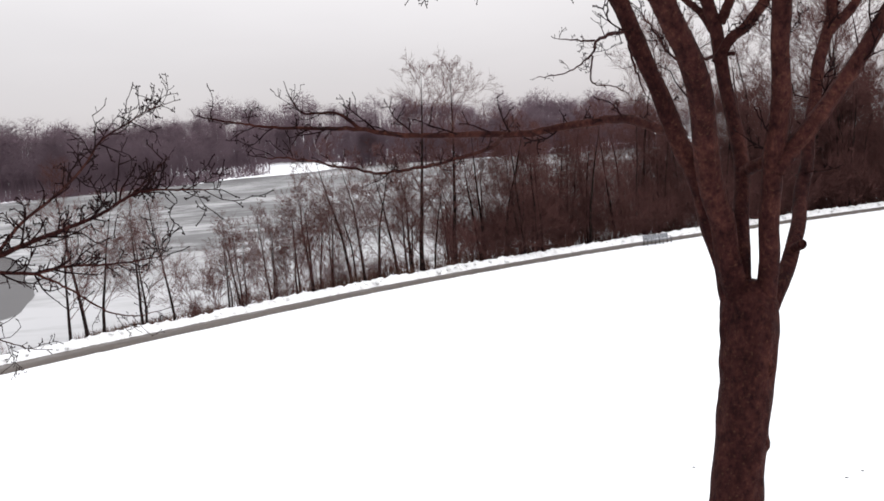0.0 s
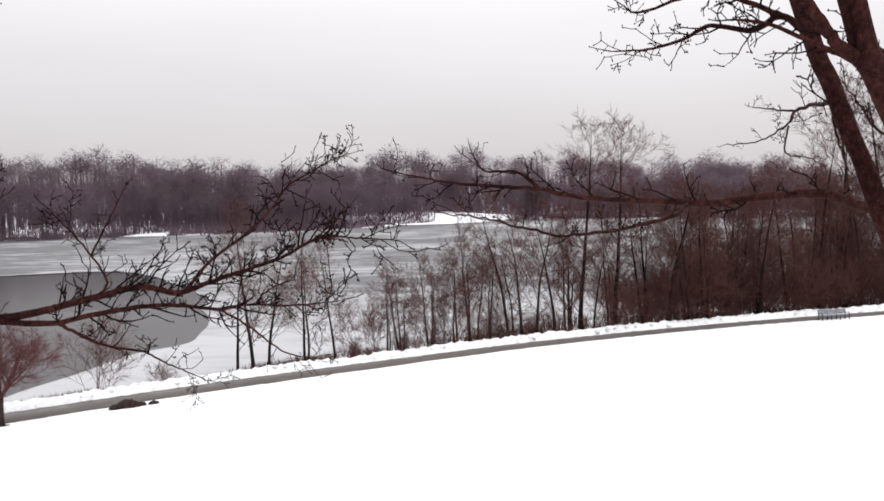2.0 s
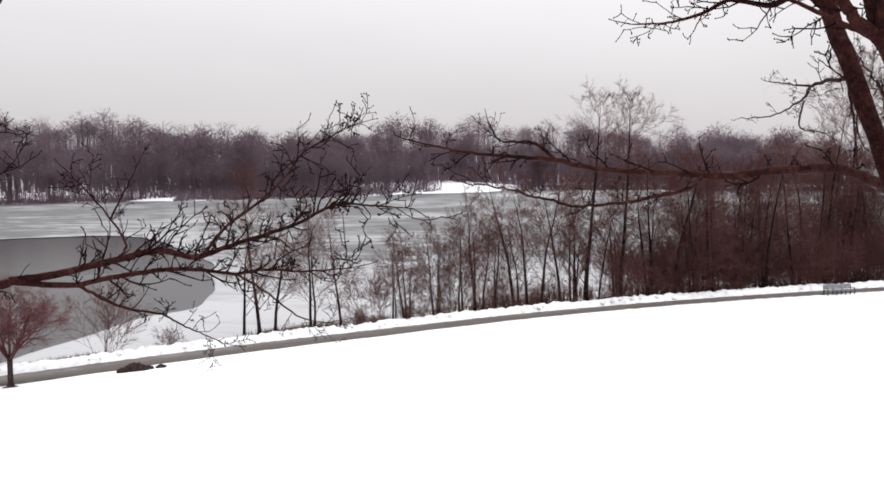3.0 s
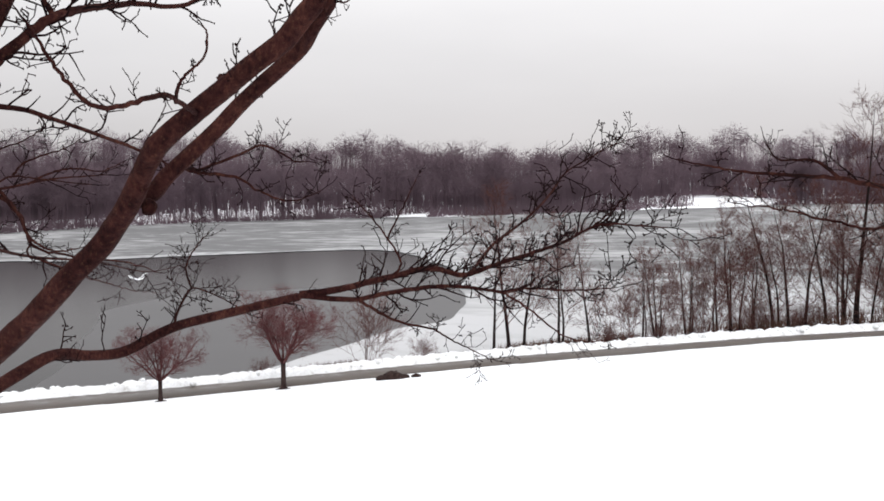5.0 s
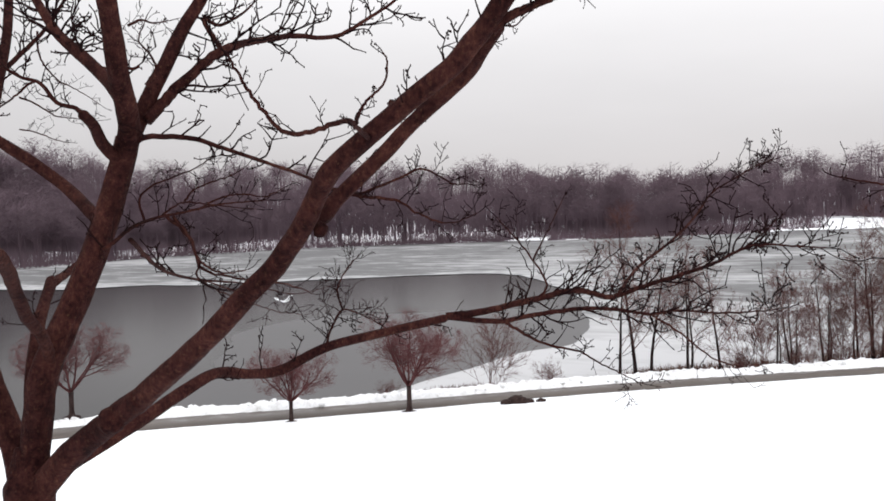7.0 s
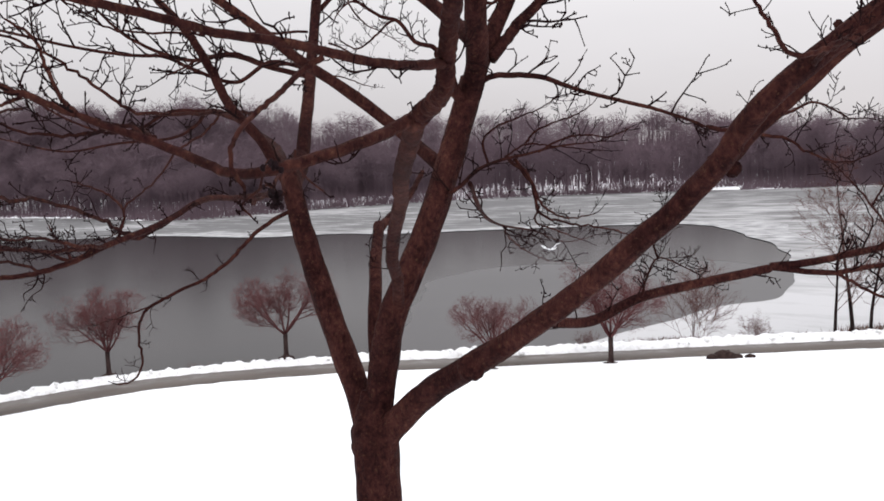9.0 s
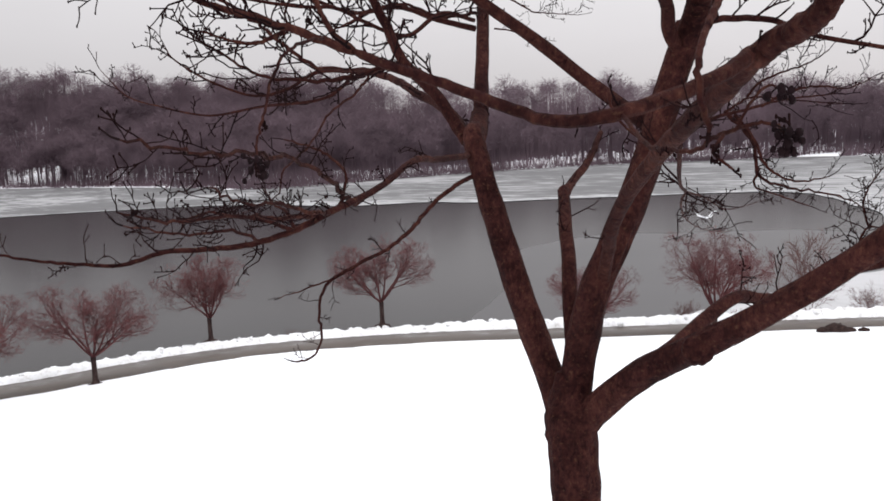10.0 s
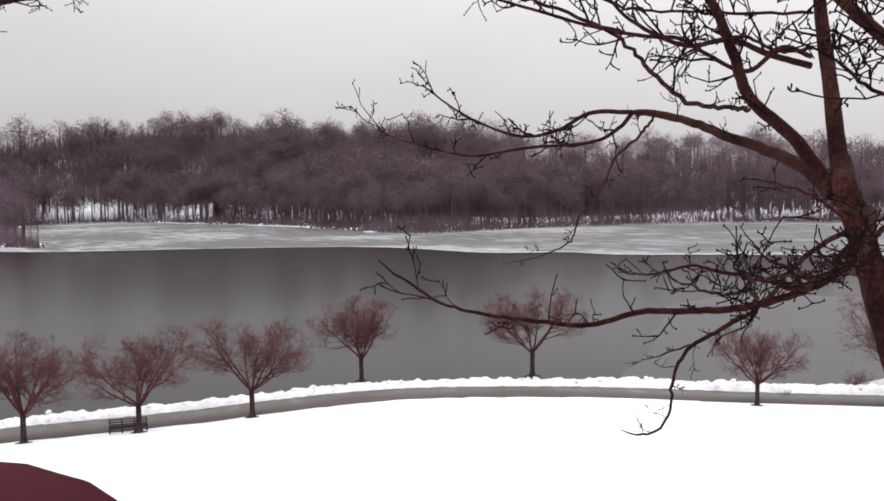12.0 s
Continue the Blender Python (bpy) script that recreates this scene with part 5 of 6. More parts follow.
limb(oak_b, "limb", 0.014, 0.006, [(-3.19, 2.19, 12.22), (-3.19, 2.24, 12.25), (-3.16, 2.26, 12.29), (-3.12, 2.26, 12.36)], 5, 0.12)
limb(oak_b, "limb", 0.013, 0.005, [(-3.70, 1.98, 11.82), (-3.51, 1.62, 11.84), (-3.32, 1.29, 11.84), (-3.35, 1.12, 11.79), (-3.40, 1.01, 11.78), (-3.42, 0.91, 11.86), (-3.45, 0.87, 11.93), (-3.47, 0.84, 11.99), (-3.49, 0.81, 12.06)], 16, 0.16)
limb(oak_b, "limb", 0.008, 0.003, [(-3.43, 1.49, 11.83), (-3.32, 1.38, 11.88), (-3.29, 1.40, 11.93), (-3.23, 1.43, 11.99), (-3.21, 1.43, 12.08), (-3.22, 1.41, 12.12)], 5, 0.08)
limb(oak_b, "limb", 0.012, 0.003, [(-4.63, 2.84, 11.63), (-4.44, 2.88, 11.60), (-4.24, 2.96, 11.67), (-4.09, 3.05, 11.73), (-3.95, 3.15, 11.64), (-3.86, 3.20, 11.63)], 19, 0.25)
limb(oak_b, "limb", 0.014, 0.003, [(-4.63, 2.84, 11.63), (-4.44, 2.88, 11.58), (-4.24, 2.96, 11.55), (-4.13, 3.04, 11.46), (-3.96, 3.14, 11.40), (-3.81, 3.23, 11.46)], 19, 0.25)
limb(oak_b, "limb", 0.058, 0.036, [(-6.62, 2.08, 9.72), (-6.48, 2.07, 9.80), (-6.49, 2.34, 9.88), (-6.46, 2.76, 10.01), (-6.46, 3.26, 10.17), (-6.43, 3.50, 10.25), (-6.45, 3.70, 10.24), (-6.43, 3.92, 10.19), (-6.30, 4.18, 10.19), (-6.05, 4.48, 10.35), (-5.64, 4.92, 10.46), (-5.26, 5.21, 10.55)], 10, 0.35)
limb(oak_b, "limb", 0.034, 0.005, [(-5.28, 5.20, 10.56), (-4.99, 5.40, 10.59), (-4.64, 5.59, 10.68), (-4.29, 5.79, 10.75), (-4.06, 5.96, 10.68), (-3.85, 6.13, 10.75), (-3.55, 6.31, 10.85), (-3.28, 6.39, 10.94), (-3.02, 6.36, 11.07), (-2.82, 6.31, 11.11), (-2.58, 6.26, 11.10), (-2.28, 6.27, 11.08)], 74, 0.42)
limb(oak_b, "limb", 0.018, 0.004, [(-4.00, 5.98, 10.69), (-3.97, 6.47, 10.91), (-3.80, 6.96, 11.14), (-3.68, 7.33, 11.36), (-3.59, 7.59, 11.58), (-3.38, 7.88, 11.75), (-3.23, 7.98, 11.85), (-3.09, 8.08, 11.90)], 42, 0.4)
limb(oak_b, "limb", 0.01, 0.003, [(-2.98, 6.37, 11.09), (-2.84, 6.40, 11.21), (-2.66, 6.44, 11.38)], 13, 0.2)
limb(oak_b, "limb", 0.026, 0.004, [(-5.26, 5.21, 10.55), (-4.90, 5.43, 10.50), (-4.60, 5.60, 10.55), (-4.22, 5.71, 10.60), (-3.94, 5.80, 10.59), (-3.70, 5.97, 10.54), (-3.50, 6.12, 10.56), (-3.22, 6.19, 10.54), (-2.91, 6.26, 10.55), (-2.73, 6.29, 10.57)], 48, 0.4)
limb(oak_b, "limb", 0.012, 0.003, [(-3.70, 5.97, 10.54), (-3.47, 6.02, 10.39), (-3.20, 6.06, 10.18), (-2.98, 6.10, 10.11), (-2.76, 6.14, 10.14)], 16, 0.25)
limb(oak_b, "limb", 0.016, 0.003, [(-4.83, 5.45, 10.49), (-4.66, 5.49, 10.39), (-4.47, 5.54, 10.30), (-4.23, 5.61, 10.25), (-4.04, 5.64, 10.15), (-3.86, 5.68, 10.06), (-3.67, 5.71, 9.98)], 22, 0.3)
limb(oak_b, "limb", 0.012, 0.004, [(-4.58, 5.61, 10.69), (-4.51, 5.64, 10.82), (-4.64, 5.61, 11.05), (-4.81, 5.56, 11.28), (-4.92, 5.53, 11.41)], 16, 0.3)
limb(oak_b, "limb", 0.009, 0.003, [(-4.62, 5.62, 11.03), (-4.49, 5.66, 11.29), (-4.34, 5.70, 11.59)], 10, 0.2)
limb(oak_b, "limb", 0.012, 0.004, [(-6.01, 4.42, 10.37), (-6.02, 4.54, 10.54), (-5.98, 4.65, 10.66), (-5.84, 4.79, 10.58), (-5.68, 4.89, 10.47)], 22, 0.3)
limb(oak_b, "limb", 0.01, 0.003, [(-5.98, 4.64, 10.65), (-6.02, 4.62, 10.84), (-5.97, 4.73, 11.03), (-5.89, 4.80, 11.13)], 16, 0.25)
limb(oak_b, "limb", 0.046, 0.034, [(-6.15, 2.48, 11.89), (-6.11, 2.33, 11.98), (-6.03, 2.20, 12.09), (-5.98, 2.07, 12.16)], 0, 0)
limb(oak_b, "limb", 0.018, 0.006, [(-5.98, 2.07, 12.16), (-6.00, 2.04, 12.19), (-6.07, 1.97, 12.22), (-6.13, 1.90, 12.34), (-6.21, 1.82, 12.38), (-6.31, 1.71, 12.48), (-6.36, 1.64, 12.55), (-6.44, 1.56, 12.62)], 16, 0.25)
limb(oak_b, "limb", 0.009, 0.004, [(-6.15, 1.88, 12.35), (-6.18, 1.85, 12.33), (-6.21, 1.81, 12.28), (-6.27, 1.73, 12.20), (-6.31, 1.69, 12.19), (-6.36, 1.63, 12.24)], 14, 0.16)
limb(oak_b, "limb", 0.007, 0.003, [(-6.29, 1.72, 12.46), (-6.32, 1.68, 12.46), (-6.37, 1.63, 12.40), (-6.39, 1.60, 12.32)], 8, 0.14)
limb(oak_b, "limb", 0.010, 0.003, [(-8.28, 3.42, 13.17), (-8.27, 3.42, 12.96), (-8.15, 3.48, 12.76), (-7.99, 3.57, 12.65), (-7.80, 3.68, 12.50)], 12, 0.18)
limb(oak_b, "limb", 0.010, 0.003, [(-8.42, 3.31, 12.60), (-8.32, 3.37, 12.55), (-8.15, 3.46, 12.43), (-8.02, 3.54, 12.40), (-7.84, 3.65, 12.37)], 14, 0.2)
limb(oak_b, "limb", 0.008, 0.003, [(-8.43, 3.30, 12.32), (-8.30, 3.37, 12.29), (-8.16, 3.45, 12.22), (-8.06, 3.51, 12.19)], 10, 0.16)
limb(oak_b, "limb", 0.012, 0.004, [(-6.07, 2.67, 12.40), (-6.01, 2.71, 12.51), (-6.05, 2.69, 12.62), (-6.11, 2.66, 12.71), (-6.07, 2.69, 12.84)], 10, 0.22)
limb(oak_b, "limb", 0.009, 0.003, [(-5.57, 2.12, 12.65), (-5.50, 2.16, 12.68), (-5.44, 2.20, 12.66), (-5.35, 2.25, 12.67)], 8, 0.2)
limb(oak_b, "limb", 0.012, 0.010, [(-6.32, 2.55, 12.53), (-6.34, 2.53, 12.53), (-6.36, 2.52, 12.51)], 0, 0)
limb(oak_b, "limb", 0.012, 0.008, [(-5.74, 2.22, 12.43), (-5.69, 2.25, 12.42), (-5.66, 2.27, 12.44)], 0, 0)
limb(oak_b, "limb", 0.010, 0.003, [(-6.04, 2.58, 11.47), (-6.07, 2.57, 11.62), (-6.00, 2.62, 11.71), (-5.91, 2.68, 11.75), (-5.75, 2.78, 11.82), (-5.65, 2.84, 11.89)], 9, 0.2)
limb(oak_b, "limb", 0.009, 0.003, [(-5.92, 2.83, 11.60), (-5.86, 2.87, 11.68), (-5.76, 2.94, 11.73), (-5.62, 3.02, 11.78), (-5.54, 3.08, 11.85)], 8, 0.2)
limb(oak_b, "limb", 0.009, 0.003, [(-5.87, 2.90, 11.54), (-5.74, 2.99, 11.62), (-5.60, 3.07, 11.64), (-5.47, 3.15, 11.62), (-5.35, 3.23, 11.68)], 8, 0.18)
limb(oak_b, "limb", 0.008, 0.003, [(-5.97, 2.69, 11.52), (-5.88, 2.76, 11.59), (-5.75, 2.84, 11.58), (-5.58, 2.94, 11.55), (-5.44, 3.03, 11.53)], 8, 0.18)
limb(oak_b, "limb", 0.013, 0.004, [(-5.96, 2.76, 11.50), (-5.87, 2.81, 11.36), (-5.80, 2.84, 11.19), (-5.67, 2.92, 11.10), (-5.52, 3.01, 11.12)], 12, 0.2)
limb(oak_b, "limb", 0.009, 0.003, [(-5.91, 2.95, 11.18), (-5.93, 2.93, 11.07), (-5.81, 3.00, 11.01), (-5.66, 3.09, 10.94)], 10, 0.2)
limb(oak_b, "limb", 0.026, 0.014, [(-3.06, 2.06, 12.28), (-3.02, 2.08, 12.32), (-2.99, 2.10, 12.34), (-2.93, 2.14, 12.37), (-2.87, 2.18, 12.40), (-2.78, 2.24, 12.44), (-2.65, 2.32, 12.49), (-2.52, 2.41, 12.58)], 6, 0.2)
limb(oak_b, "limb", 0.006, 0.003, [(-3.03, 2.07, 12.30), (-3.00, 2.10, 12.30), (-2.97, 2.12, 12.30), (-2.92, 2.15, 12.35)], 6, 0.06)
limb(oak_a, "limb", 0.066, 0.040, [(1.15, 3.64, 9.75), (1.17, 3.65, 10.05), (1.10, 3.70, 10.33), (1.08, 3.71, 10.51), (1.01, 3.72, 10.75), (0.97, 3.72, 10.94), (0.93, 3.72, 11.06), (0.84, 3.71, 11.26), (0.75, 3.69, 11.51), (0.67, 3.67, 11.69), (0.56, 3.62, 11.95), (0.47, 3.59, 12.15), (0.25, 3.58, 12.90), (0.17, 3.62, 13.42)], 7, 0.288)
limb(oak_a, "limb", 0.074, 0.058, [(1.15, 3.64, 9.75), (1.17, 3.65, 10.05), (1.13, 3.67, 10.33), (1.08, 3.66, 10.56), (1.05, 3.64, 10.76), (0.98, 3.58, 10.97), (0.94, 3.52, 11.16), (0.90, 3.43, 11.36), (0.86, 3.35, 11.52), (0.80, 3.30, 11.67), (0.73, 3.26, 11.80), (0.65, 3.21, 11.96), (0.59, 3.18, 12.09), (0.45, 3.16, 12.70), (0.43, 3.21, 13.23)], 5, 0.288)
limb(oak_a, "limb", 0.051, 0.036, [(1.120, 3.720, 10.500), (1.170, 3.780, 10.680), (1.168, 3.701, 10.356), (1.175, 3.712, 10.485), (1.205, 3.801, 10.737), (1.253, 3.881, 10.944), (1.280, 3.980, 11.160), (1.260, 4.050, 11.400), (1.240, 4.110, 11.640), (1.230, 4.160, 11.870), (1.200, 4.190, 12.010), (1.160, 4.230, 12.250), (1.120, 4.320, 12.940), (1.100, 4.330, 13.580)], 5, 0.288)
limb(oak_a, "limb", 0.034, 0.026, [(1.20, 4.10, 11.66), (1.28, 4.07, 11.79), (1.36, 4.01, 11.86), (1.43, 3.93, 11.97), (1.48, 3.87, 12.07), (1.49, 3.82, 12.17), (1.60, 3.71, 12.56), (1.68, 3.65, 13.05)], 7, 0.288)
limb(oak_a, "limb", 0.057, 0.046, [(1.150, 3.640, 9.750), (1.170, 3.650, 10.050), (1.251, 3.619, 10.221), (1.272, 3.608, 10.398), (1.284, 3.589, 10.558), (1.280, 3.569, 10.767), (1.290, 3.530, 10.980), (1.290, 3.500, 11.130), (1.310, 3.450, 11.330), (1.310, 3.410, 11.490), (1.290, 3.360, 11.710), (1.290, 3.320, 11.890), (1.270, 3.270, 12.110), (1.280, 3.250, 12.680), (1.330, 3.280, 13.210)], 10, 0.252)
limb(oak_a, "limb", 0.048, 0.036, [(1.150, 3.640, 9.750), (1.170, 3.650, 10.050), (1.260, 3.620, 10.190), (1.340, 3.660, 10.340), (1.460, 3.790, 10.470), (1.566, 3.931, 10.606), (1.650, 4.060, 10.710), (1.740, 4.230, 10.860), (1.830, 4.350, 11.020), (1.910, 4.480, 11.230), (1.990, 4.570, 11.430), (2.040, 4.630, 11.620), (2.120, 4.690, 11.800), (2.190, 4.740, 11.960), (2.210, 4.780, 12.180), (2.210, 4.790, 12.360), (2.490, 4.790, 12.930), (2.630, 4.780, 13.500)], 12, 0.36)
limb(oak_a, "limb", 0.034, 0.024, [(1.26, 4.17, 11.91), (1.28, 4.12, 11.97), (1.30, 4.08, 12.05), (1.31, 4.00, 12.22), (1.32, 3.93, 12.49), (1.32, 3.86, 12.80)], 4, 0.28)
limb(oak_a, "limb", 0.036, 0.022, [(0.63, 3.21, 11.94), (0.57, 3.17, 12.00), (0.50, 3.13, 12.04), (0.44, 3.12, 12.10), (0.34, 3.11, 12.25), (0.22, 3.08, 12.45)], 6, 0.3)
limb(oak_a, "limb", 0.020, 0.008, [(0.60, 3.22, 11.97), (0.56, 3.32, 12.03), (0.47, 3.38, 12.09), (0.37, 3.45, 12.16), (0.23, 3.46, 12.23), (0.08, 3.47, 12.26)], 10, 0.26)
limb(oak_a, "limb", 0.024, 0.016, [(1.21, 4.16, 11.86), (1.17, 4.23, 11.97), (1.12, 4.29, 12.04), (1.09, 4.35, 12.10), (1.05, 4.41, 12.21)], 2, 0.2)
limb(oak_a, "limb", 0.036, 0.026, [(2.11, 4.69, 11.79), (2.18, 4.69, 11.88), (2.29, 4.70, 11.97), (2.37, 4.71, 12.08), (2.45, 4.73, 12.25), (2.52, 4.76, 12.57)], 6, 0.3)
limb(oak_a, "limb", 0.034, 0.030, [(1.27, 3.89, 11.03), (1.29, 3.79, 11.06), (1.33, 3.70, 11.09)], 0, 0.0)
limb(oak_a, "limb", 0.008, 0.003, [(1.76, 4.35, 10.95), (1.79, 4.25, 10.97), (1.85, 4.15, 10.98), (1.90, 4.10, 10.99)], 5, 0.08)
limb(oak_a, "limb", 0.022, 0.03, [(1.50, 3.86, 10.54), (1.52, 3.82, 10.57), (1.54, 3.78, 10.59), (1.54, 3.76, 10.60)], 0, 0.0)
limb(oak_a, "limb", 0.05, 0.036, [(1.30, 3.50, 11.04), (1.37, 3.48, 11.14), (1.46, 3.45, 11.25), (1.61, 3.50, 11.40), (1.78, 3.53, 11.60), (1.94, 3.54, 11.83), (2.12, 3.53, 12.10), (2.41, 3.50, 12.61), (2.61, 3.49, 13.06)], 12, 0.36)
limb(oak_a, "limb", 0.034, 0.005, [(0.88, 3.76, 11.27), (0.82, 3.98, 11.31), (0.68, 4.22, 11.38), (0.49, 4.47, 11.38), (0.12, 4.73, 11.34), (-0.17, 4.85, 11.36), (-0.67, 5.07, 11.39), (-0.98, 5.16, 11.46), (-1.30, 5.23, 11.49), (-1.60, 5.34, 11.52), (-1.85, 5.40, 11.57), (-2.11, 5.45, 11.63)], 29, 0.302)
limb(oak_a, "limb", 0.014, 0.004, [(-0.03, 4.74, 11.33), (-0.12, 4.55, 11.27), (-0.39, 4.36, 11.21), (-0.60, 4.16, 11.19), (-0.81, 4.06, 11.18), (-1.06, 3.95, 11.24), (-1.26, 3.82, 11.30), (-1.43, 3.80, 11.32)], 22, 0.23)
limb(oak_a, "limb", 0.014, 0.004, [(-0.98, 5.16, 11.46), (-1.13, 5.14, 11.58), (-1.36, 5.12, 11.60), (-1.44, 5.10, 11.72)], 14, 0.216)
limb(oak_a, "limb", 0.012, 0.003, [(0.60, 3.71, 11.86), (0.58, 4.43, 11.88), (0.64, 4.93, 11.84), (0.57, 5.46, 11.76), (0.38, 5.99, 11.76)], 12, 0.18)
limb(oak_a, "limb", 0.007, 0.003, [(0.56, 4.44, 11.88), (0.48, 4.65, 11.91), (0.39, 4.87, 11.95)], 6, 0.108)
limb(oak_a, "limb", 0.007, 0.003, [(0.64, 4.93, 11.82), (0.69, 5.24, 11.66), (0.84, 5.31, 11.63), (0.96, 5.39, 11.58)], 6, 0.108)
limb(oak_a, "limb", 0.009, 0.003, [(0.59, 3.71, 11.86), (0.64, 3.82, 11.71), (0.70, 3.91, 11.59), (0.73, 3.90, 11.50)], 5, 0.144)
limb(oak_a, "limb", 0.02, 0.004, [(0.49, 3.71, 12.19), (0.35, 3.72, 12.31), (0.21, 3.76, 12.25), (0.00, 3.78, 12.29), (-0.14, 3.81, 12.23), (-0.32, 3.83, 12.19), (-0.52, 3.84, 12.19)], 22, 0.252)
limb(oak_a, "limb", 0.016, 0.004, [(0.35, 3.72, 12.31), (0.17, 3.74, 12.40), (-0.06, 3.76, 12.46), (-0.36, 3.80, 12.38), (-0.46, 3.80, 12.43)], 17, 0.252)
limb(oak_a, "limb", 0.012, 0.004, [(1.29, 4.04, 11.71), (1.12, 4.62, 11.74), (1.07, 4.93, 11.95), (1.01, 5.13, 12.13)], 14, 0.288)
limb(oak_c, "limb", 0.03, 0.006, [(-11.00, -5.20, 12.00), (-10.47, -2.69, 12.21), (-10.13, -2.41, 12.33), (-9.78, -2.15, 12.41), (-9.53, -1.92, 12.45), (-9.40, -1.78, 12.46), (-9.26, -1.66, 12.47)], 9, 0.22)
limb(oak_c, "limb", 0.012, 0.004, [(-9.79, -2.20, 12.39), (-9.67, -2.06, 12.41), (-9.54, -1.94, 12.45), (-9.42, -1.84, 12.41)], 4, 0.15)
KNOB = (-3.606, 2.032, 11.992)
BURL = (-5.756, 2.023, 10.260)
SCAR = (1.210, 3.529, 9.966)
burl = Buf()
burl.blob(Vector(BURL) - oak_b["at"], 0.088, oak_b["rng"], 0.95, 8, 12, 0.10)
part("burl", burl, BARK, oak_b["ob"], "dark rounded burl")
for q, r in (((-4.105, 2.064, 11.395), 0.04), (KNOB, 0.022)):
    burl = Buf()
    burl.blob(Vector(q) - oak_b["at"], r, oak_b["rng"], 1.1, 7, 10, 0.2)
    part("burl", burl, BARK, oak_b["ob"], "dark knot on a limb")

scar = Buf()
for k, r in enumerate((0.05, 0.034)):
    ring = [Vector(SCAR) - oak_a["at"] + Vector((math.cos(a * 0.5236) * r, -0.012 * k, math.sin(a * 0.5236) * r * 1.25)) for a in range(13)]
    scar.tube(ring, [0.011 - 0.003 * k] * 13, 6)
part("scar", scar, BARK, oak_a["ob"], "ring-shaped scar in the bark")


# ---- dried seed heads on hanging twigs ----
def seed_head(at, n, wide):
    rng = random.Random(90 + n)
    b = Buf()
    at = Vector(at) - oak_b["at"]
    for i in range(n):
        p = at + Vector((rng.gauss(0, wide), rng.gauss(0, wide), rng.gauss(0, wide * 0.8)))
        b.blob(p, rng.uniform(0.004, 0.0066), rng, 1.25, 5, 7, 0.25)
        b.tube([at + Vector((0, 0, wide * 1.2)), p], [0.0014, 0.0014], 4)
    part("seed_head", b, BERRY, oak_b["ob"], "dark dried seed head")["kind"] = "stuff"


seed_head((-3.733, -0.885, 11.392), 14, 0.013)
seed_head((-3.744, -0.884, 11.464), 7, 0.011)
seed_head((-4.556, -1.290, 11.380), 12, 0.014)


# ---- a scrap of white plastic caught in the twigs ----
def build_scrap():
    m = plain_material("white_plastic", (0.75, 0.76, 0.78), 0.4, 0, 0.05)
    t = thing("plastic_scrap", Matrix.Translation((-9.0, 7.32, 10.44)), "torn strip of white plastic caught on bare twigs", "litter")
    buf = Buf()
    def at(a, z):
        return (a * 0.83, a * 0.56, z)

    buf.tube([at(-0.13, 0.02), at(-0.11, -0.006), at(-0.06, -0.022), at(-0.01, -0.036), at(0.04, -0.022), at(0.06, 0.006)], [0.003, 0.007, 0.009, 0.010, 0.006, 0.002], 6)
    buf.tube([at(-0.02, -0.03), at(0.03, 0.0), at(0.05, 0.03), at(0.10, 0.045)], [0.005, 0.006, 0.005, 0.002], 5)
    buf.tube([at(-0.07, -0.018), at(-0.10, 0.012), at(-0.14, 0.022)], [0.003, 0.004, 0.002], 5)
    part("strip", buf, m, t)


# ---- boulders by the path ----
def build_boulders():
    rng = random.Random(9)
    for x, y, w, h in ((-23.75, 42.55, 0.62, 0.60), (-22.75, 43.25, 0.27, 0.55)):
        z = height(x, y)
        t = thing("boulder", Matrix.Translation((x, y, z)), "low dark brown boulder showing through the snow" if w > 0.4 else "small dark stone showing through the snow", "rock", "stones beside the path")
        buf = Buf()
        buf.blob((0, 0, 0.03), w, rng, h, 9, 14, 0.16)
        if w > 0.4:
            buf.blob((-0.50, -0.42, 0.02), w * 0.62, rng, 0.55, 8, 12, 0.12)
            buf.blob((0.45, 0.33, 0.02), w * 0.55, rng, 0.6, 8, 12, 0.12)
        part("stone", buf, ROCK, t)


# ---- benches ----
def bench(m, label, slats, back):
    """A park bench: four iron supports, seat slats, and the back's slats at the given heights."""
    t = thing("park_bench", m, label, "bench", "benches along the path")
    for x in (-0.84, -0.28, 0.28, 0.84):
        b = Buf()
        b.tube([(x, -0.28, -0.06), (x, -0.28, 0.42)], [0.032, 0.032], 8)
        part("leg", b, BENCH_METAL, t)
        b = Buf()
        b.tube([(x, 0.22, -0.06), (x, 0.20, 0.42), (x, 0.30, 0.88)], [0.034, 0.034, 0.03], 8)
        part("back_post", b, BENCH_METAL, t)
    for x in (-0.84, 0.84):
        b = Buf()
        b.tube([(x, 0.24, 0.62), (x, -0.20, 0.64), (x, -0.28, 0.60), (x, -0.28, 0.42)], [0.02, 0.022, 0.022, 0.02], 8)
        part("armrest", b, BENCH_METAL, t)
    for i in range(6):
        b = Buf()
        y = -0.27 + i * 0.088
        b.box((-0.87, y, 0.42), (0.87, y + 0.07, 0.455))
        part("seat_slat", b, slats, t, smooth=False)
    for i in back:
        b = Buf()
        z = 0.50 + i * 0.083
        y = 0.19 + (z - 0.42) * 0.217
        b.box((-0.87, y - 0.02, z), (0.87, y + 0.012, z + 0.072))
        part("back_slat", b, slats, t, smooth=False)


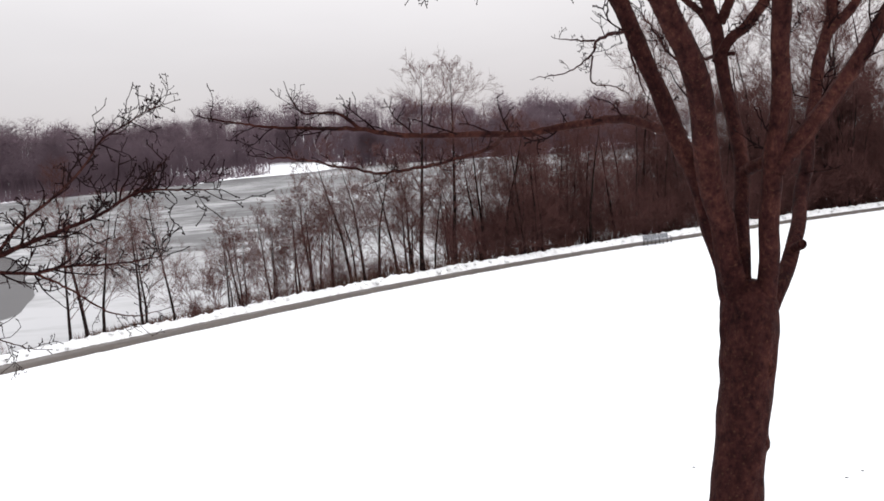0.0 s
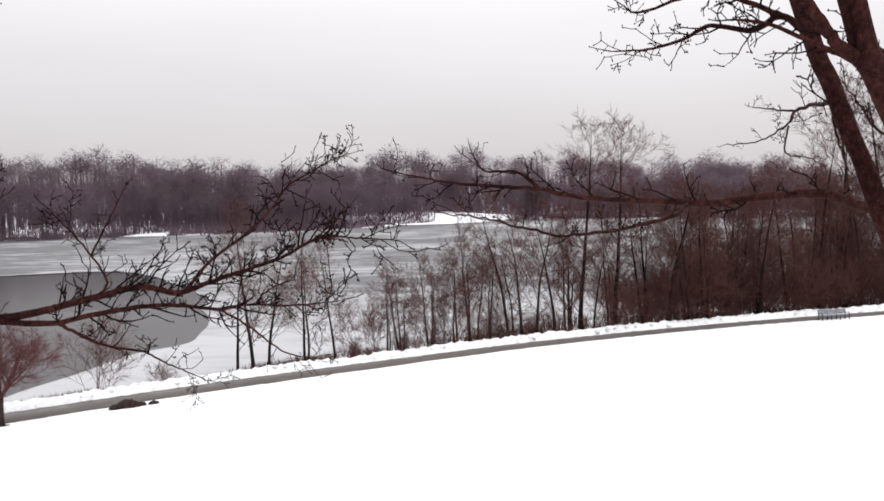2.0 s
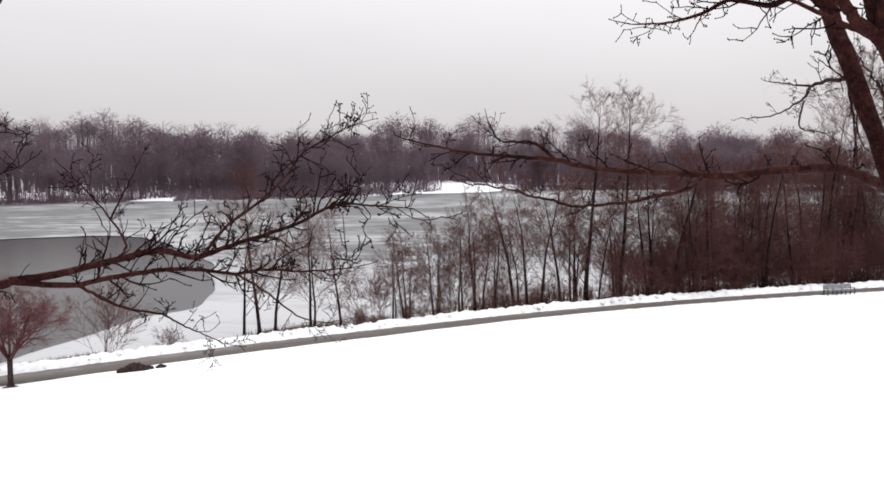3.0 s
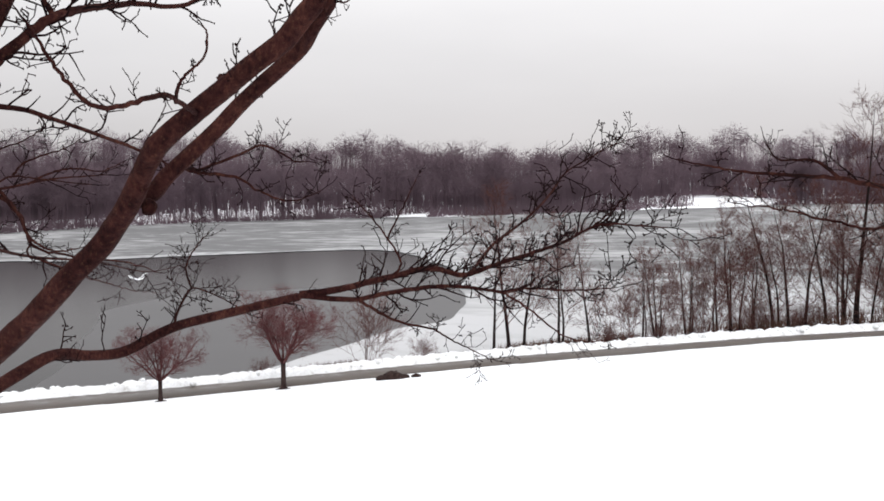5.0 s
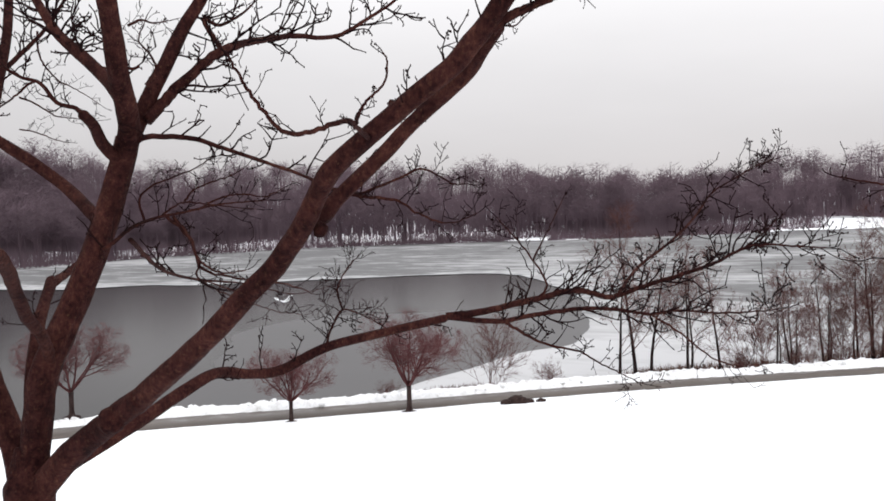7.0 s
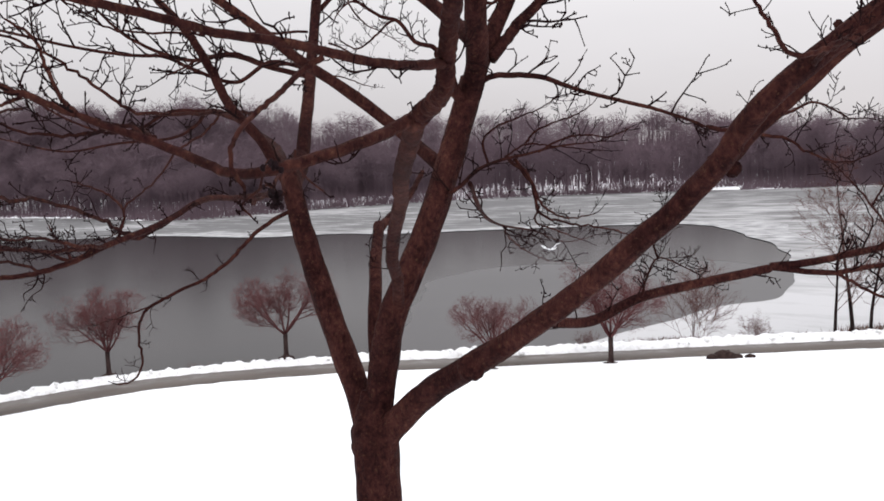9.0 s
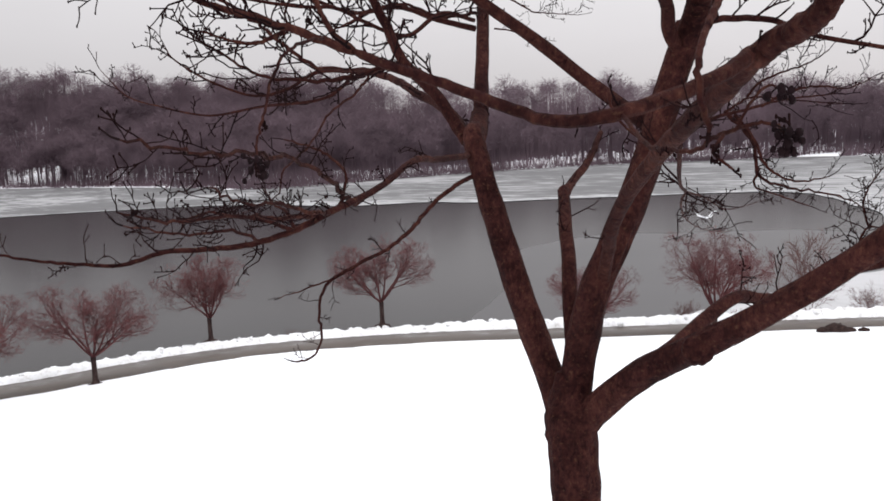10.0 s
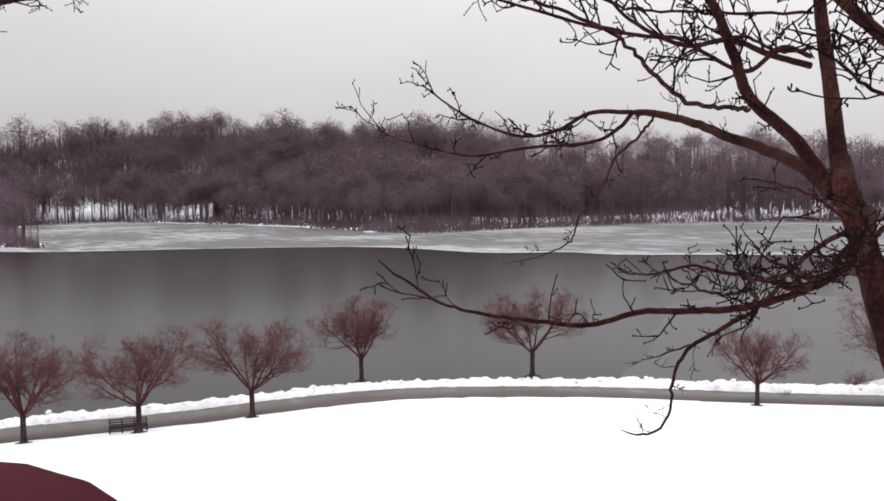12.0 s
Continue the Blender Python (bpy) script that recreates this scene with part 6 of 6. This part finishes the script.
def build_benches():
    bench(Matrix.Translation((-46.1, 8.05, 1.05)) @ Matrix.Rotation(radians(76), 4, "Z") @ Matrix.Diagonal((0.94, 1, 0.64, 1)),
          "dark metal park bench with slatted back beside the path", BENCH_SLAT, (0, 2, 4))
    bench(Matrix.Translation((19.0, 75.1, 1.06)) @ Matrix.Rotation(radians(20), 4, "Z") @ Matrix.Diagonal((1.40, 1.1, 0.90, 1)),
          "park bench with pale slats in a dark metal frame", PALE_SLAT, (0, 1, 2, 3, 4))


# ---- footprints: small dents of disturbed snow ----
def build_prints():
    rng = random.Random(12)
    for x, y in ((1.29, 6.39), (1.55, 6.17), (2.03, 5.29), (2.43, 5.21), (2.62, 5.36)):
        z = height(x, y)
        t = tagged(new("footprint"), "small trodden print in the snow", "footprint", "prints in the snow")
        t.matrix_basis = Matrix.Translation((x, y, z)) @ Matrix.Rotation(rng.uniform(0, 6.28), 4, "Z")
        b = Buf()
        n = 14
        for ring, (r, h) in enumerate(((0.012, 0.004), (0.026, 0.005), (0.045, 0.022), (0.08, 0.012), (0.13, -0.012))):
            for j in range(n):
                w = 6.283 * j / n
                b.v.append(Vector((math.cos(w) * r * 1.5, math.sin(w) * r, h + rng.uniform(-0.003, 0.006))))
        for ring in range(4):
            for j in range(n):
                q = ring * n
                b.f.append((q + j, q + (j + 1) % n, q + n + (j + 1) % n, q + n + j))
        b.f.append(tuple(range(n)))
        part("rim", b, SNOW, t)


# ---- a parked car at the end of the walk ----
def build_car():
    paint, nt, bsdf = material("dark_red_paint")
    n = noise_node(nt, 2.5, 5)
    col = ramp_node(nt, n.outputs["Fac"], [(0.3, (0.036, 0.0010, 0.0045)), (0.7, (0.052, 0.0018, 0.0070))])
    nt.links.new(col.outputs[0], bsdf.inputs["Base Color"])
    bsdf.inputs["Roughness"].default_value = 0.45
    bsdf.inputs["Specular IOR Level"].default_value = 0.015
    glass = plain_material("tinted_car_glass", (0.012, 0.013, 0.014), 0.06, 0, 0.1)
    rubber = plain_material("black_rubber", (0.02, 0.02, 0.02), 0.8)
    rim_m = plain_material("alloy_rim", (0.45, 0.45, 0.46), 0.35, 0.9)
    lamp_r = plain_material("red_lamp_glass", (0.30, 0.012, 0.012), 0.2)
    lamp_w = plain_material("clear_lamp_glass", (0.6, 0.6, 0.6), 0.15)
    m = Matrix.Translation((CAR[0], CAR[1], CAR[2])) @ Matrix.Rotation(radians(CAR[3]), 4, "Z") @ Matrix.Diagonal((1, 1, 1.033, 1))
    t = thing("parked_car", m, "dark red hatchback car parked on the snow", "car")

    def loft(stations, k=20):
        """Rounded cross-sections: x, half width, low, high, squareness."""
        b = Buf()
        for x, w, lo, hi, sq in stations:
            for j in range(k):
                a = 2 * math.pi * j / k
                c, s = math.cos(a), math.sin(a)
                b.v.append(Vector((x, w * math.copysign(abs(c) ** sq, c), (lo + hi) / 2 + (hi - lo) / 2 * math.copysign(abs(s) ** sq, s))))
        for i in range(len(stations) - 1):
            for j in range(k):
                q = i * k
                b.f.append((q + j, q + (j + 1) % k, q + k + (j + 1) % k, q + k + j))
        b.f.append(tuple(reversed(range(k))))
        b.f.append(tuple((len(stations) - 1) * k + j for j in range(k)))
        return b

    part("body", loft([(-2.12, 0.60, 0.36, 0.80, 0.5), (-2.08, 0.76, 0.27, 0.95, 0.45), (-1.8, 0.84, 0.22, 1.0, 0.42), (-1.0, 0.87, 0.2, 0.98, 0.40), (0.4, 0.87, 0.2, 0.95, 0.40),
                       (1.0, 0.86, 0.2, 0.93, 0.42), (1.6, 0.83, 0.22, 0.84, 0.45), (2.0, 0.74, 0.27, 0.74, 0.5), (2.14, 0.58, 0.34, 0.64, 0.55)]), paint, t)
    part("window_band", loft([(-2.03, 0.60, 0.88, 1.02, 0.5), (-1.9, 0.68, 0.9, 1.17, 0.5), (-1.6, 0.73, 0.9, 1.32, 0.5), (-1.2, 0.75, 0.9, 1.38, 0.5), (-0.4, 0.76, 0.9, 1.41, 0.5), (0.2, 0.74, 0.9, 1.37, 0.5), (1.05, 0.62, 0.88, 0.97, 0.5)]), glass, t, "dark tinted windows")
    part("roof", loft([(-2.07, 0.34, 1.26, 1.285, 0.95), (-2.02, 0.50, 1.25, 1.325, 0.9), (-1.92, 0.60, 1.25, 1.365, 0.85), (-1.75, 0.66, 1.26, 1.40, 0.8), (-1.45, 0.69, 1.28, 1.43, 0.7), (-0.9, 0.70, 1.31, 1.445, 0.6), (-0.2, 0.69, 1.31, 1.44, 0.6), (0.15, 0.64, 1.30, 1.405, 0.6), (0.3, 0.55, 1.30, 1.36, 0.7)]), paint, t)
    for s in (-1, 1):
        b = Buf()
        b.tube([(-1.9, 0.58 * s, 1.25), (-1.65, 0.655 * s, 1.325), (-1.3, 0.68 * s, 1.37), (-0.9, 0.69 * s, 1.395), (-0.2, 0.68 * s, 1.39), (0.25, 0.6 * s, 1.35)], [0.012] * 6, 6)
        part("roof_trim", b, rubber, t, "black rubber roof seam")
        b = Buf()
        b.tube([(0.28, 0.64 * s, 1.33), (1.05, 0.68 * s, 0.95)], [0.03, 0.035], 8)
        part("windscreen_pillar", b, paint, t)
        b = Buf()
        b.tube([(-0.65, 0.745 * s, 1.33), (-0.62, 0.80 * s, 0.93)], [0.03, 0.035], 8)
        part("door_pillar", b, paint, t)
        b = Buf()
        b.tube([(0.72, 0.84 * s, 0.93), (0.74, 0.93 * s, 0.98)], [0.02, 0.02], 6)
        b.blob((0.72, 0.99 * s, 1.0), 0.09, random.Random(1), 0.7, 7, 10, 0.0)
        part("wing_mirror", b, paint, t)
        for x in (-0.35, 0.65):
            b = Buf()
            b.tube([(x - 0.09, 0.872 * s, 0.80), (x, 0.885 * s, 0.80), (x + 0.09, 0.872 * s, 0.80)], [0.012, 0.015, 0.012], 6)
            part("door_handle", b, paint, t)
        b = Buf()
        b.blob((-2.0, 0.66 * s, 0.84), 0.13, random.Random(2), 1.2, 8, 10, 0.0)
        part("tail_lamp", b, lamp_r, t, "red tail lamp")
        b = Buf()
        b.blob((1.98, 0.62 * s, 0.62), 0.13, random.Random(3), 0.7, 8, 10, 0.0)
        part("headlight", b, lamp_w, t, "clear headlight")
        for x in (-1.35, 1.3):
            b = Buf()
            prof = ((0.19, -0.09), (0.28, -0.10), (0.315, -0.07), (0.315, 0.07), (0.28, 0.10), (0.19, 0.09))
            k = 24
            for r, o in prof:
                for j in range(k):
                    a = 6.28318 * j / k
                    b.v.append(Vector((x + r * math.cos(a), 0.80 * s + o, 0.305 + r * math.sin(a))))
            for i in range(len(prof)):
                for j in range(k):
                    q, p2 = i * k, ((i + 1) % len(prof)) * k
                    b.f.append((q + j, q + (j + 1) % k, p2 + (j + 1) % k, p2 + j))
            w = part("wheel", b, rubber, t, "black tyre")
            b = Buf()
            b.tube([(x, 0.74 * s, 0.305), (x, 0.885 * s, 0.305)], [0.195, 0.185], 20)
            part("rim", b, rim_m, w, "grey alloy rim")
    b = Buf()
    b.box((-2.15, -0.26, 0.55), (-2.11, 0.26, 0.67))
    part("number_plate", b, lamp_w, t, "plain white plate", smooth=False)
    b = Buf()
    b.tube([(-2.10, -0.7, 0.38), (-2.14, 0, 0.38), (-2.10, 0.7, 0.38)], [0.07, 0.08, 0.07], 8)
    part("bumper", b, paint, t)


CAR = (-5.82, -4.35, 9.505, -90)
build_car()
build_benches()
build_boulders()
build_scrap()
build_prints()
